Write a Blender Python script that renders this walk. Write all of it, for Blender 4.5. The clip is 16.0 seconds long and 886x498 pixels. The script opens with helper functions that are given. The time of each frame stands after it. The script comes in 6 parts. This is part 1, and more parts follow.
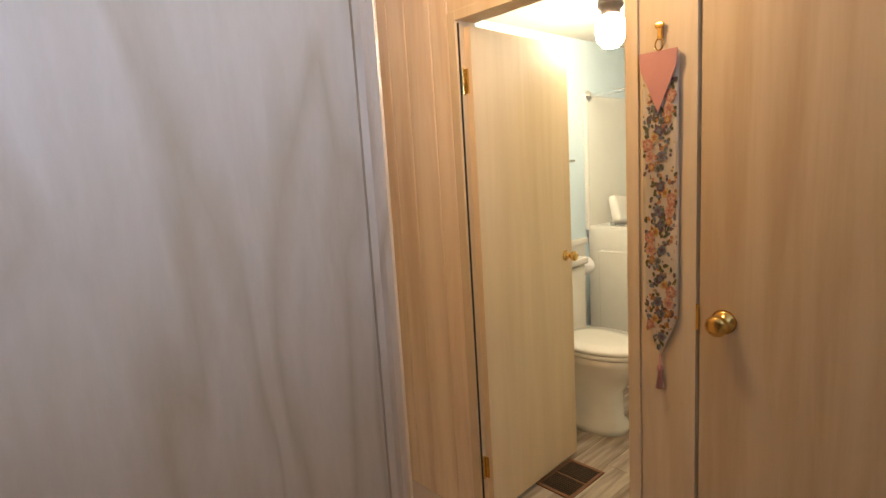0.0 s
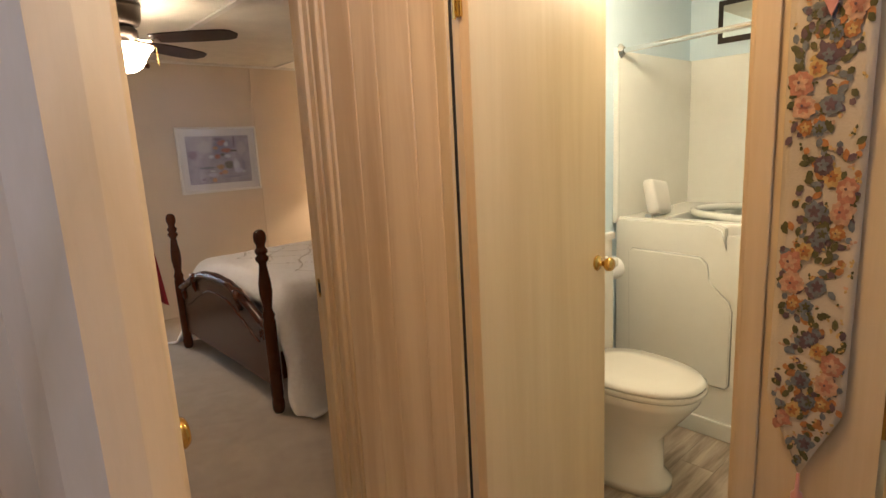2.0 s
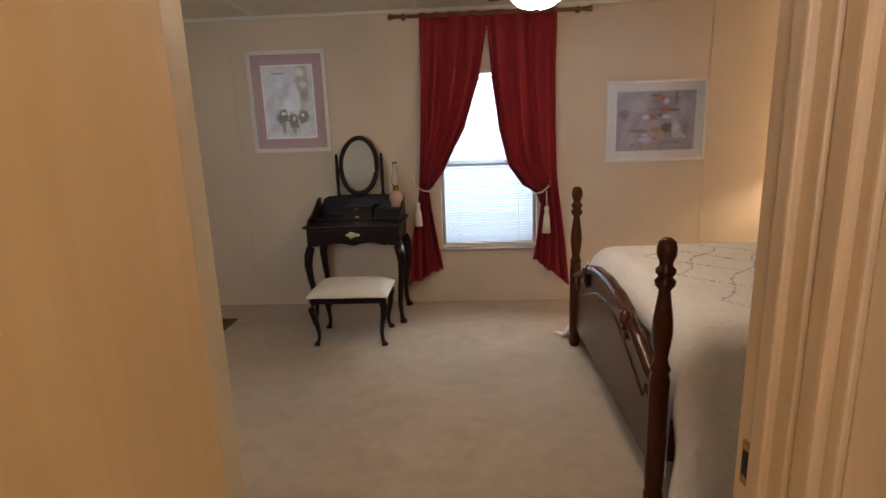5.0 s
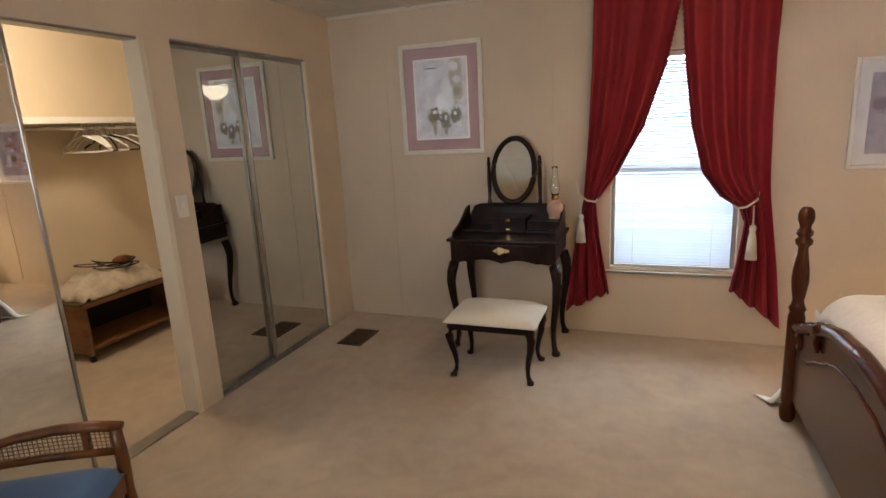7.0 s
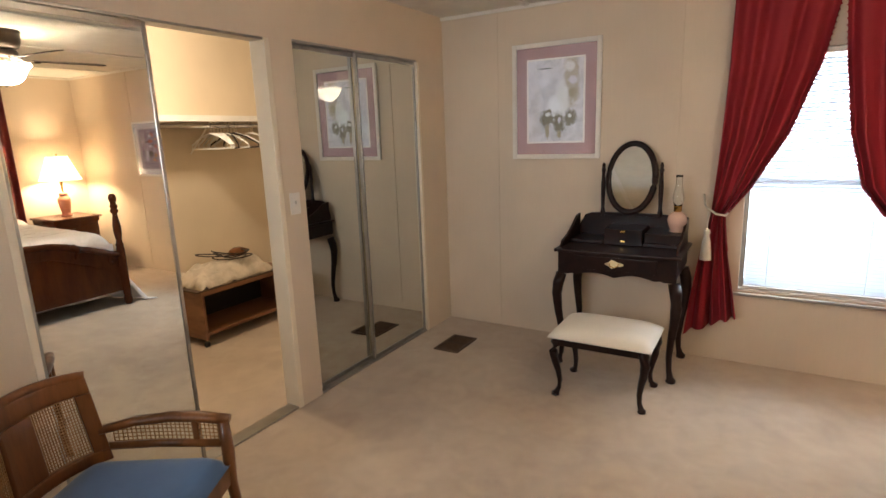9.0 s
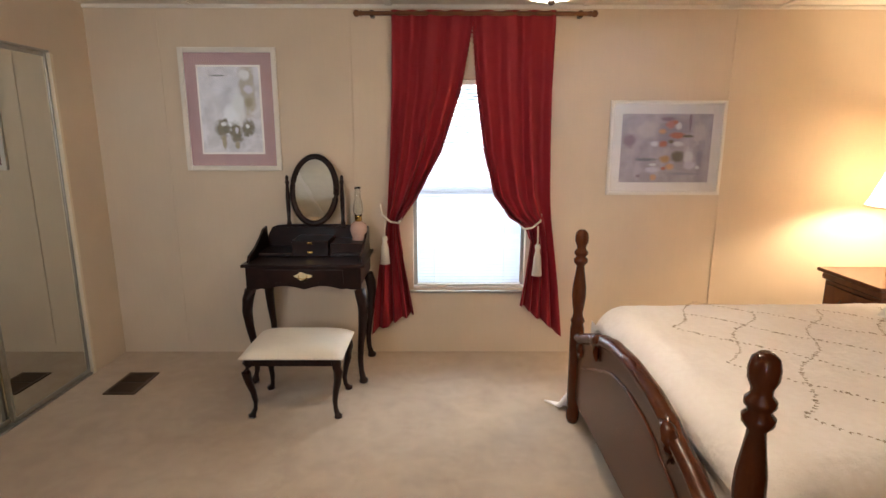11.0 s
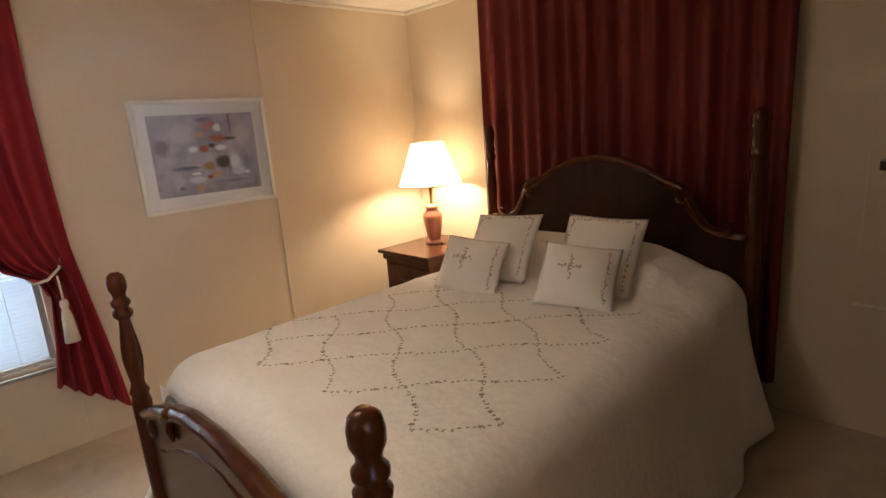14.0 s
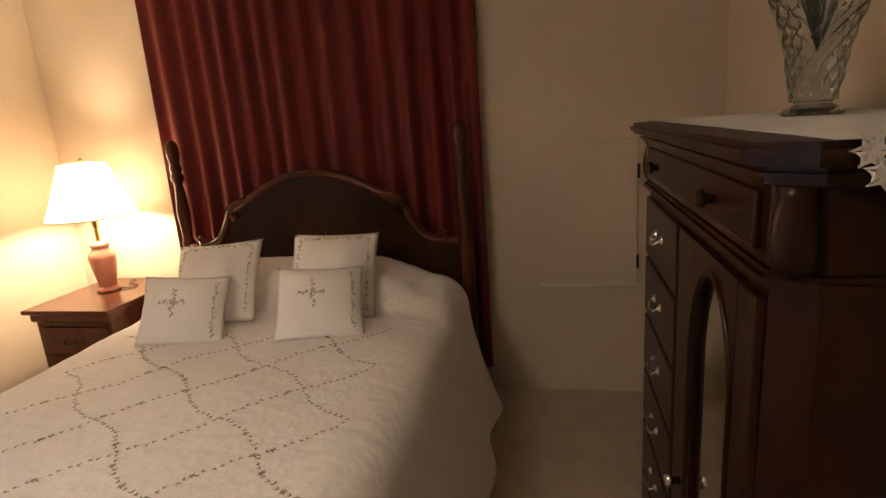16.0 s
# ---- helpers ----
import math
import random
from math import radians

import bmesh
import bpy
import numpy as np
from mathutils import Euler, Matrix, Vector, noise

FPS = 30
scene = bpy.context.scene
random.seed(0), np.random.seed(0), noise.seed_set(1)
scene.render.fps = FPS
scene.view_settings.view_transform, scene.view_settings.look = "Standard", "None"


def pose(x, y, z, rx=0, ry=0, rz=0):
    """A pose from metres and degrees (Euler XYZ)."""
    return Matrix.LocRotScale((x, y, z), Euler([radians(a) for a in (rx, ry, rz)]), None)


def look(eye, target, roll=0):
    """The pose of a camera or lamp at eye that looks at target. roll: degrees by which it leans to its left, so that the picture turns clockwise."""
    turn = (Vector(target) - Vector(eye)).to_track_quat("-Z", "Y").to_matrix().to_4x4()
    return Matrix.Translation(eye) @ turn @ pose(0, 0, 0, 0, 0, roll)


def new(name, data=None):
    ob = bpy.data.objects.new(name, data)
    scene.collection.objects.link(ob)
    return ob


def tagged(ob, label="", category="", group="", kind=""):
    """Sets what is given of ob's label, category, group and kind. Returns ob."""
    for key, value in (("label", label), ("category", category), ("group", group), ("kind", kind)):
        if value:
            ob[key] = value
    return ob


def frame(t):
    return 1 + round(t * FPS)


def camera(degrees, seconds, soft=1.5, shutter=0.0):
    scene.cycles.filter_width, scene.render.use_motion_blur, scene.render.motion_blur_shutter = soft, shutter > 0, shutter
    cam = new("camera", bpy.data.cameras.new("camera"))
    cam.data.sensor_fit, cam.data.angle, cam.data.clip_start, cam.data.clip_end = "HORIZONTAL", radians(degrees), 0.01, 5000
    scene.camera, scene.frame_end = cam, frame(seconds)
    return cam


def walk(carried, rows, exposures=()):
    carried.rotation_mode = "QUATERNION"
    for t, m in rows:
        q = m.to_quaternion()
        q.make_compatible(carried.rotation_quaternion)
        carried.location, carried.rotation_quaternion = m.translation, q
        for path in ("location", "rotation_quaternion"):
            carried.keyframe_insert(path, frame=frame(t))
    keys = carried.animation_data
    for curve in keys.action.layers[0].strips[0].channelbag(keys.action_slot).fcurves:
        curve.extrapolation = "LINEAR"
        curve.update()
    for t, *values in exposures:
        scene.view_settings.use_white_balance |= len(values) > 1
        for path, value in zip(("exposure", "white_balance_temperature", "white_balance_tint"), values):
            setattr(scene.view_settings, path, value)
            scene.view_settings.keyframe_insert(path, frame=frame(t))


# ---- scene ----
cam = camera(78.6, 16.0)
PATH = [
    (0, (0.533, 0.813, 1.474), (1.863, 2.277, 1.174), -3.6),
    (0.5, (0.686, 0.949, 1.468), (1.929, 2.486, 1.166), -3.2),
    (1, (0.8, 1.024, 1.466), (2.0, 2.581, 1.097), -2.0),
    (1.5, (0.923, 1.155, 1.453), (2.21, 2.635, 1.06), -1.7),
    (2, (1.068, 1.299, 1.435), (2.38, 2.763, 1.067), -3.0),
    (2.5, (1.217, 1.433, 1.443), (2.327, 3.061, 1.095), -2.0),
    (3, (1.36, 1.573, 1.421), (2.294, 3.309, 1.08), -1.1),
    (3.5, (1.488, 1.733, 1.428), (2.109, 3.598, 1.059), -1.9),
    (4, (1.562, 1.85, 1.436), (1.866, 3.784, 1.026), -1.5),
    (6.3, (1.599, 2.735, 1.454), (1.276, 4.657, 1.003), -3.1),
    (6.5, (1.575, 2.752, 1.444), (1.217, 4.668, 0.999), -3.0),
    (7, (1.586, 2.86, 1.491), (0.887, 4.68, 1.046), -3.0),
    (7.5, (1.578, 2.946, 1.531), (0.546, 4.6, 1.084), -1.6),
    (8, (1.558, 2.94, 1.527), (0.306, 4.434, 1.079), -2.7),
    (8.5, (1.484, 2.944, 1.499), (0.249, 4.452, 1.053), -3.0),
    (9, (1.462, 2.951, 1.484), (0.454, 4.627, 1.067), -2.1),
    (9.5, (1.497, 2.966, 1.5), (0.797, 4.796, 1.096), -1.4),
    (10, (1.512, 2.954, 1.509), (1.115, 4.872, 1.104), -0.2),
    (10.2, (1.518, 2.966, 1.528), (1.198, 4.897, 1.116), -0.2),
    (12.3, (1.663, 3.049, 1.488), (2.222, 4.927, 1.086), -1.9),
    (12.5, (1.691, 3.09, 1.493), (2.317, 4.944, 1.082), -2.7),
    (13, (1.754, 3.18, 1.493), (2.539, 4.972, 1.076), -2.2),
    (13.5, (1.818, 3.279, 1.487), (2.858, 4.931, 1.052), -2.6),
    (14, (1.819, 3.409, 1.494), (3.15, 4.834, 1.047), -4.4),
    (14.5, (1.848, 3.52, 1.461), (3.337, 4.779, 1.014), -3.8),
    (15, (1.895, 3.59, 1.469), (3.556, 4.607, 1.014), -3.5),
    (15.5, (1.916, 3.644, 1.465), (3.71, 4.398, 1.005), -2.7),
    (16, (1.891, 3.736, 1.479), (3.791, 4.152, 1.011), -4.2),
]
walk(cam, [(t, look(eye, target, roll)) for t, eye, target, roll in PATH],
     [(0, -0.6), (2, -0.75), (4, -0.7), (6.5, -0.33), (7, -0.25), (8, 0.14), (10, 0.2), (12.5, -0.12), (13.5, -0.38), (14.3, -0.66), (15.2, -0.46), (16, -0.2)])

# ---- world, sun, lights ----
world = bpy.data.worlds.new("world")
scene.world = world
world.use_nodes = True
wn = world.node_tree
sky = wn.nodes.new("ShaderNodeTexSky")
sky.sky_type, sky.sun_disc = "NISHITA", False
sky.sun_elevation, sky.sun_rotation = radians(42), radians(150)
wn.links.new(sky.outputs[0], wn.nodes["Background"].inputs[0])
wn.nodes["Background"].inputs[1].default_value = 0.12

sun = new("sun", bpy.data.lights.new("sun", "SUN"))
sun.data.energy, sun.data.angle, sun.data.color = 1.5, radians(10), (1.0, 0.96, 0.9)
sun.matrix_world = look((3, -6, 8), (0, 0, 0))


def area(name, eye, target, w, h, power, colour):
    ob = new(name, bpy.data.lights.new(name, "AREA"))
    ob.data.shape, ob.data.size, ob.data.size_y = "RECTANGLE", w, h
    ob.data.energy, ob.data.color = power, colour
    ob.matrix_world = look(eye, target)
    return ob


def bulb(name, at, power, colour, radius=0.03):
    ob = new(name, bpy.data.lights.new(name, "POINT"))
    ob.data.energy, ob.data.color, ob.data.shadow_soft_size = power, colour, radius
    ob.location = at
    return ob


area("window_light", (1.75, 6.95, 1.18), (1.75, 5, 1.0), 0.8, 1.45, 42, (0.76, 0.88, 1.0))
area("entry_window_light", (0.35, -1.42, 1.8), (0.62, 1.5, 3.05), 1.2, 0.5, 54, (0.47, 0.62, 1.0)).data.spread = radians(75)
area("south_window_light", (0.12, 2.35, 1.47), (0.12, 5.0, 1.2), 0.62, 0.75, 34, (0.84, 0.92, 1.0))
bulb("table_lamp_bulb", (4.37, 6.22, 1.2), 54, (1.0, 0.74, 0.48), 0.055)
bulb("fan_bulb", (1.907, 4.875, 2.085), 15, (1.0, 0.80, 0.56), 0.05)
bulb("closet_bulb", (-1.6, 5.0, 2.2), 40, (1.0, 0.84, 0.64), 0.06)
bulb("hall_bulb", (1.5, 1.75, 2.22), 27, (1.0, 0.74, 0.44), 0.06)

# ---- materials ----
def _nodes(name):
    m = bpy.data.materials.new(name)
    m.use_nodes = True
    return m, m.node_tree, m.node_tree.nodes["Principled BSDF"]


def _mix(nt, fac, a, b, mode="MIX"):
    n = nt.nodes.new("ShaderNodeMix")
    n.data_type, n.blend_type = "RGBA", mode
    for k, v in ((0, fac), (6, a), (7, b)):
        if isinstance(v, (tuple, list)):
            n.inputs[k].default_value = (*v, 1)
        elif isinstance(v, (int, float)):
            n.inputs[k].default_value = v
        else:
            nt.links.new(v, n.inputs[k])
    return n.outputs[2]


def _ramp(nt, fac, lo, hi):
    n = nt.nodes.new("ShaderNodeMapRange")
    n.inputs[1].default_value, n.inputs[2].default_value = lo, hi
    nt.links.new(fac, n.inputs[0])
    return n.outputs[0]


def _coords(nt, stretch=(1, 1, 1), local=False, jitter=False):
    mp = nt.nodes.new("ShaderNodeMapping")
    mp.inputs[3].default_value = stretch
    if local:
        nt.links.new(nt.nodes.new("ShaderNodeTexCoord").outputs["Object"], mp.inputs[0])
    else:
        nt.links.new(nt.nodes.new("ShaderNodeNewGeometry").outputs["Position"], mp.inputs[0])
    if jitter:
        info = nt.nodes.new("ShaderNodeObjectInfo")
        add = nt.nodes.new("ShaderNodeMath")
        add.operation = "MULTIPLY"
        add.inputs[1].default_value = 37.0
        nt.links.new(info.outputs["Random"], add.inputs[0])
        nt.links.new(add.outputs[0], mp.inputs[1])
    return mp.outputs[0]


def _noise(nt, vec, scale, detail=4, rough=0.6, dist=0.0):
    n = nt.nodes.new("ShaderNodeTexNoise")
    n.inputs["Scale"].default_value, n.inputs["Detail"].default_value = scale, detail
    n.inputs["Roughness"].default_value, n.inputs["Distortion"].default_value = rough, dist
    nt.links.new(vec, n.inputs["Vector"])
    return n.outputs[0]


def _bump(nt, bsdf, height, strength, dist=0.002):
    b = nt.nodes.new("ShaderNodeBump")
    b.inputs["Strength"].default_value, b.inputs["Distance"].default_value = strength, dist
    nt.links.new(height, b.inputs["Height"])
    nt.links.new(b.outputs[0], bsdf.inputs["Normal"])


def plain(name, c, rough=0.5, metal=0.0, vary=0.12, scale=6.0, fine=60.0, bump=0.15, coat=0.0, sheen=0.0):
    """A surface with broad and fine variation."""
    m, nt, b = _nodes(name)
    v = _coords(nt)
    big, small = _noise(nt, v, scale, 3), _noise(nt, v, fine, 5)
    dark = tuple(x * (1 - vary) for x in c)
    light = tuple(min(1, x * (1 + vary * 0.5)) for x in c)
    col = _mix(nt, _ramp(nt, big, 0.3, 0.7), dark, light)
    col = _mix(nt, 0.12, col, _mix(nt, _ramp(nt, small, 0.3, 0.7), dark, light))
    nt.links.new(col, b.inputs["Base Color"])
    b.inputs["Roughness"].default_value, b.inputs["Metallic"].default_value = rough, metal
    b.inputs["Coat Weight"].default_value, b.inputs["Coat Roughness"].default_value = coat, 0.08
    b.inputs["Sheen Weight"].default_value = sheen
    if bump:
        _bump(nt, b, small, bump)
    return m


def wood(name, dark, light, grain=(22, 22, 1.1), rough=0.4, coat=0.0, streak=0.5, local=False, jitter=False, bump=0.08, cathedral=0.22, spec=0.5, rings=9.0, fibre=0.11, line=1.0):
    """Wood with long streaks along the weakly scaled axis."""
    m, nt, b = _nodes(name)
    v = _coords(nt, grain, local, jitter)
    long = _noise(nt, v, 1.0, 6, 0.62, 0.35)
    fine = _noise(nt, v, 5.0, 4, 0.7)
    cath = _noise(nt, _coords(nt, tuple(g * 0.22 for g in grain), local, jitter), 1.0, 2, 0.5, 0.8)
    w = nt.nodes.new("ShaderNodeMath")
    w.operation, w.inputs[1].default_value = "MULTIPLY", rings
    nt.links.new(cath, w.inputs[0])
    fr = nt.nodes.new("ShaderNodeMath")
    fr.operation, fr.inputs[1].default_value = "PINGPONG", 1.0
    nt.links.new(w.outputs[0], fr.inputs[0])
    mid = tuple((a + c) / 2 for a, c in zip(dark, light))
    col = _mix(nt, _ramp(nt, long, 0.5 - fibre, 0.5 + fibre), dark, light)
    col = _mix(nt, cathedral, col, _mix(nt, _ramp(nt, fr.outputs[0], 0.0, line), dark, light))
    col = _mix(nt, streak * 0.35, col, _mix(nt, _ramp(nt, fine, 0.42, 0.58), mid, light))
    nt.links.new(col, b.inputs["Base Color"])
    b.inputs["Roughness"].default_value = rough
    b.inputs["Coat Weight"].default_value, b.inputs["Coat Roughness"].default_value = coat, 0.12
    b.inputs["Specular IOR Level"].default_value = spec
    _bump(nt, b, fine, bump, 0.001)
    return m


def carpet_material():
    m, nt, b = _nodes("carpet")
    v = _coords(nt)
    blot, mid, pile = _noise(nt, v, 1.6, 3, 0.55, 0.6), _noise(nt, v, 9, 4, 0.6, 0.4), _noise(nt, v, 260, 3, 0.8)
    col = _mix(nt, _ramp(nt, blot, 0.32, 0.68), (0.375, 0.28, 0.197), (0.54, 0.43, 0.315))
    col = _mix(nt, 0.38, col, _mix(nt, _ramp(nt, mid, 0.35, 0.65), (0.32, 0.235, 0.165), (0.545, 0.435, 0.318)))
    col = _mix(nt, 0.25, col, _mix(nt, _ramp(nt, pile, 0.3, 0.7), (0.28, 0.21, 0.15), (0.66, 0.54, 0.42)))
    nt.links.new(col, b.inputs["Base Color"])
    b.inputs["Roughness"].default_value, b.inputs["Sheen Weight"].default_value = 0.95, 0.25
    _bump(nt, b, pile, 0.6, 0.006)
    return m


def wall_material(name, c, fine=420.0):
    """Vinyl-faced wallboard: faint vertical weave and broad discolouring."""
    m, nt, b = _nodes(name)
    v = _coords(nt)
    broad = _noise(nt, v, 1.1, 3)
    weave = _noise(nt, _coords(nt, (90, 90, 6)), 1.0, 4, 0.7)
    d, l = tuple(x * 0.9 for x in c), tuple(min(1, x * 1.05) for x in c)
    col = _mix(nt, _ramp(nt, broad, 0.3, 0.7), d, l)
    col = _mix(nt, 0.10, col, _mix(nt, _ramp(nt, weave, 0.35, 0.65), tuple(x * 0.86 for x in c), l))
    nt.links.new(col, b.inputs["Base Color"])
    b.inputs["Roughness"].default_value = 0.62
    _bump(nt, b, weave, 0.12, 0.001)
    return m


def floral_material(name, ground, scale, spread, colours, stretch=(1, 1, 1)):
    """Printed or woven flowers: voronoi petals in several colours gathered in clusters on a pale ground."""
    m, nt, b = _nodes(name)
    v = _coords(nt, stretch, True)
    warp = _noise(nt, v, scale * 1.4, 3)
    wv = nt.nodes.new("ShaderNodeVectorMath")
    wv.operation = "SCALE"
    comb = nt.nodes.new("ShaderNodeCombineXYZ")
    for k in range(3):
        nt.links.new(_noise(nt, v, scale * (1.3 + 0.3 * k), 2), comb.inputs[k])
    nt.links.new(comb.outputs[0], wv.inputs[0])
    wv.inputs["Scale"].default_value = 0.55 / scale
    add = nt.nodes.new("ShaderNodeVectorMath")
    nt.links.new(v, add.inputs[0])
    nt.links.new(wv.outputs[0], add.inputs[1])
    petals = nt.nodes.new("ShaderNodeTexVoronoi")
    petals.inputs["Scale"].default_value = scale * 3.4
    nt.links.new(add.outputs[0], petals.inputs["Vector"])
    clumps = nt.nodes.new("ShaderNodeTexVoronoi")
    clumps.inputs["Scale"].default_value = scale
    nt.links.new(add.outputs[0], clumps.inputs["Vector"])
    sep = nt.nodes.new("ShaderNodeSeparateColor")
    nt.links.new(petals.outputs["Color"], sep.inputs[0])
    col = colours[0]
    for k, c in enumerate(colours[1:]):
        step = nt.nodes.new("ShaderNodeMath")
        step.operation, step.inputs[1].default_value = "GREATER_THAN", (k + 1) / len(colours)
        nt.links.new(sep.outputs[0], step.inputs[0])
        col = _mix(nt, step.outputs[0], col, c)
    shade = _ramp(nt, petals.outputs["Distance"], 0.25, 1.15)
    col = _mix(nt, shade, col, tuple(x * 0.4 for x in colours[0]))
    near = nt.nodes.new("ShaderNodeMath")
    near.operation, near.inputs[1].default_value = "LESS_THAN", spread
    nt.links.new(clumps.outputs["Distance"], near.inputs[0])
    spare = nt.nodes.new("ShaderNodeMath")
    spare.operation, spare.inputs[1].default_value = "GREATER_THAN", 0.22
    nt.links.new(sep.outputs[1], spare.inputs[0])
    both = nt.nodes.new("ShaderNodeMath")
    both.operation = "MULTIPLY"
    nt.links.new(near.outputs[0], both.inputs[0])
    nt.links.new(spare.outputs[0], both.inputs[1])
    pale = _mix(nt, _ramp(nt, warp, 0.35, 0.65), ground, tuple(x * 0.82 for x in ground))
    nt.links.new(_mix(nt, both.outputs[0], pale, col), b.inputs["Base Color"])
    b.inputs["Roughness"].default_value = 0.85
    _bump(nt, b, _noise(nt, v, 500, 2), 0.3, 0.001)
    return m


def art_material(name, ground, blobs, edge=0.3, ragged_by=1.5):
    """A watercolour in local metres: soft ragged patches (x, z, half-width, half-height, colour) on a washed ground."""
    m, nt, b = _nodes(name)
    v = _coords(nt, (1, 1, 1), True)
    wash = _noise(nt, v, 11, 4, 0.6, 0.5)
    ragged = _noise(nt, v, 34, 4, 0.65, 0.4)
    col = _mix(nt, _ramp(nt, wash, 0.36, 0.64), tuple(c * 0.8 for c in ground), tuple(min(1, c * 1.12) for c in ground))
    for x, z, w, h, c in blobs:
        mp = nt.nodes.new("ShaderNodeMapping")
        mp.inputs[1].default_value = (-x / w, 0, -z / h)
        mp.inputs[3].default_value = (1 / w, 0, 1 / h)
        nt.links.new(v, mp.inputs[0])
        ln = nt.nodes.new("ShaderNodeVectorMath")
        ln.operation = "LENGTH"
        nt.links.new(mp.outputs[0], ln.inputs[0])
        off = nt.nodes.new("ShaderNodeMath")
        off.operation = "MULTIPLY_ADD"
        off.inputs[1].default_value = ragged_by
        nt.links.new(ragged, off.inputs[0])
        nt.links.new(ln.outputs["Value"], off.inputs[2])
        f = nt.nodes.new("ShaderNodeMapRange")
        f.inputs[1].default_value, f.inputs[2].default_value = 1 + ragged_by / 2 + edge * 0.4, 1 + ragged_by / 2 - edge
        nt.links.new(off.outputs[0], f.inputs[0])
        col = _mix(nt, f.outputs[0], col, c)
    nt.links.new(col, b.inputs["Base Color"])
    b.inputs["Roughness"].default_value = 0.5
    return m


def coverlet_material():
    """Matelasse coverlet: puckered quilting with a soft nap, the shade of its seams put into the colour."""
    m, nt, b = _nodes("cream_coverlet")
    v = _coords(nt)
    broad, nap = _noise(nt, v, 4, 3), _noise(nt, v, 150, 3, 0.7)
    pucker = nt.nodes.new("ShaderNodeTexVoronoi")
    pucker.feature = "SMOOTH_F1"
    pucker.inputs["Scale"].default_value = 46
    nt.links.new(v, pucker.inputs["Vector"])
    col = _mix(nt, _ramp(nt, broad, 0.3, 0.7), (0.89, 0.85, 0.83), (0.95, 0.92, 0.91))
    # sunken seams between puckers get a darker colour as their crease shade
    nt.links.new(_mix(nt, _ramp(nt, pucker.outputs["Distance"], 0.3, 0.95), col, (0.87, 0.83, 0.81)), b.inputs["Base Color"])
    b.inputs["Roughness"].default_value, b.inputs["Sheen Weight"].default_value = 0.95, 0.35
    _bump(nt, b, _mix(nt, 0.45, pucker.outputs["Distance"], nap), 0.55, -0.010)
    return m


def glow(name, c, strength, base=(0.8, 0.75, 0.65)):
    m, nt, b = _nodes(name)
    b.inputs["Base Color"].default_value = (*base, 1)
    b.inputs["Roughness"].default_value = 0.4
    b.inputs["Emission Color"].default_value = (*c, 1)
    b.inputs["Emission Strength"].default_value = strength
    return m


def mirror_material(name, tint=(0.86, 0.88, 0.85)):
    m, nt, b = _nodes(name)
    v = _coords(nt)
    b.inputs["Base Color"].default_value = (*tint, 1)
    b.inputs["Metallic"].default_value = 1
    nt.links.new(_ramp(nt, _noise(nt, v, 3, 3), -0.2, 70.0), b.inputs["Roughness"])
    return m


def glass_material(name, tint=(0.95, 0.97, 0.97)):
    m, nt, b = _nodes(name)
    b.inputs["Base Color"].default_value = (*tint, 1)
    b.inputs["Transmission Weight"].default_value, b.inputs["Roughness"].default_value = 1.0, 0.03
    return m


def cloth(name, c, through_light=0.3, rough=0.85, fine=300.0, sheen=0.3, vary=0.12, bump=0.25):
    """Cloth that lets some light through."""
    m = plain(name, c, rough, 0, vary, 5.0, fine, bump, 0, sheen)
    nt = m.node_tree
    b, out = nt.nodes["Principled BSDF"], nt.nodes["Material Output"]
    if through_light:
        tr, mx = nt.nodes.new("ShaderNodeBsdfTranslucent"), nt.nodes.new("ShaderNodeMixShader")
        tr.inputs[0].default_value = (*c, 1)
        mx.inputs[0].default_value = through_light
        nt.links.new(b.outputs[0], mx.inputs[1])
        nt.links.new(tr.outputs[0], mx.inputs[2])
        nt.links.new(mx.outputs[0], out.inputs[0])
    return m


WALL = wall_material("cream_wallboard", (0.665, 0.555, 0.432))
CLOSETWALL = wall_material("closet_wallboard", (0.70, 0.58, 0.42))
BLUE = wall_material("pale_blue_wall", (0.62, 0.74, 0.80))
CEIL = plain("stippled_ceiling", (0.74, 0.70, 0.62), 0.9, vary=0.08, fine=90, bump=0.6)
PALE = wood("pickled_panelling", (0.56, 0.40, 0.22), (0.68, 0.53, 0.34), (11, 11, 0.8), 0.42, 0.15, 0.4)
PLANK = wood("grooved_panelling", (0.62, 0.44, 0.26), (0.84, 0.68, 0.48), (9, 9, 0.7), 0.42, 0.15, 0.3, True, True, cathedral=0.3)
DOORWOOD = wood("veneer_door", (0.68, 0.495, 0.285), (0.77, 0.59, 0.37), (11, 11, 0.7), 0.5, 0.04, 0.4, cathedral=0.35)
DARKDOOR = wood("veneer_door_tan", (0.47, 0.31, 0.155), (0.60, 0.435, 0.25), (13, 13, 0.7), 0.38, 0.2, 0.5)
PANEL = wood("grained_wallboard", (0.50, 0.35, 0.20), (0.72, 0.56, 0.39), (14, 14, 3.2), 0.5, 0.0, 0.35, cathedral=0.5, rings=14.0, fibre=0.22, line=0.5)
CASING = plain("painted_casing", (0.76, 0.68, 0.54), 0.45, vary=0.06, bump=0.05)
CARPET = carpet_material()
MAHOG = wood("dark_mahogany", (0.008, 0.003, 0.003), (0.020, 0.007, 0.005), (10, 10, 10), 0.3, 0.0, 0.3, bump=0.01, spec=0.25)
CHERRY = wood("cherry_wood", (0.042, 0.010, 0.0035), (0.082, 0.021, 0.0065), (12, 12, 2.5), 0.27, 0.1, 0.4, bump=0.015, spec=0.25)
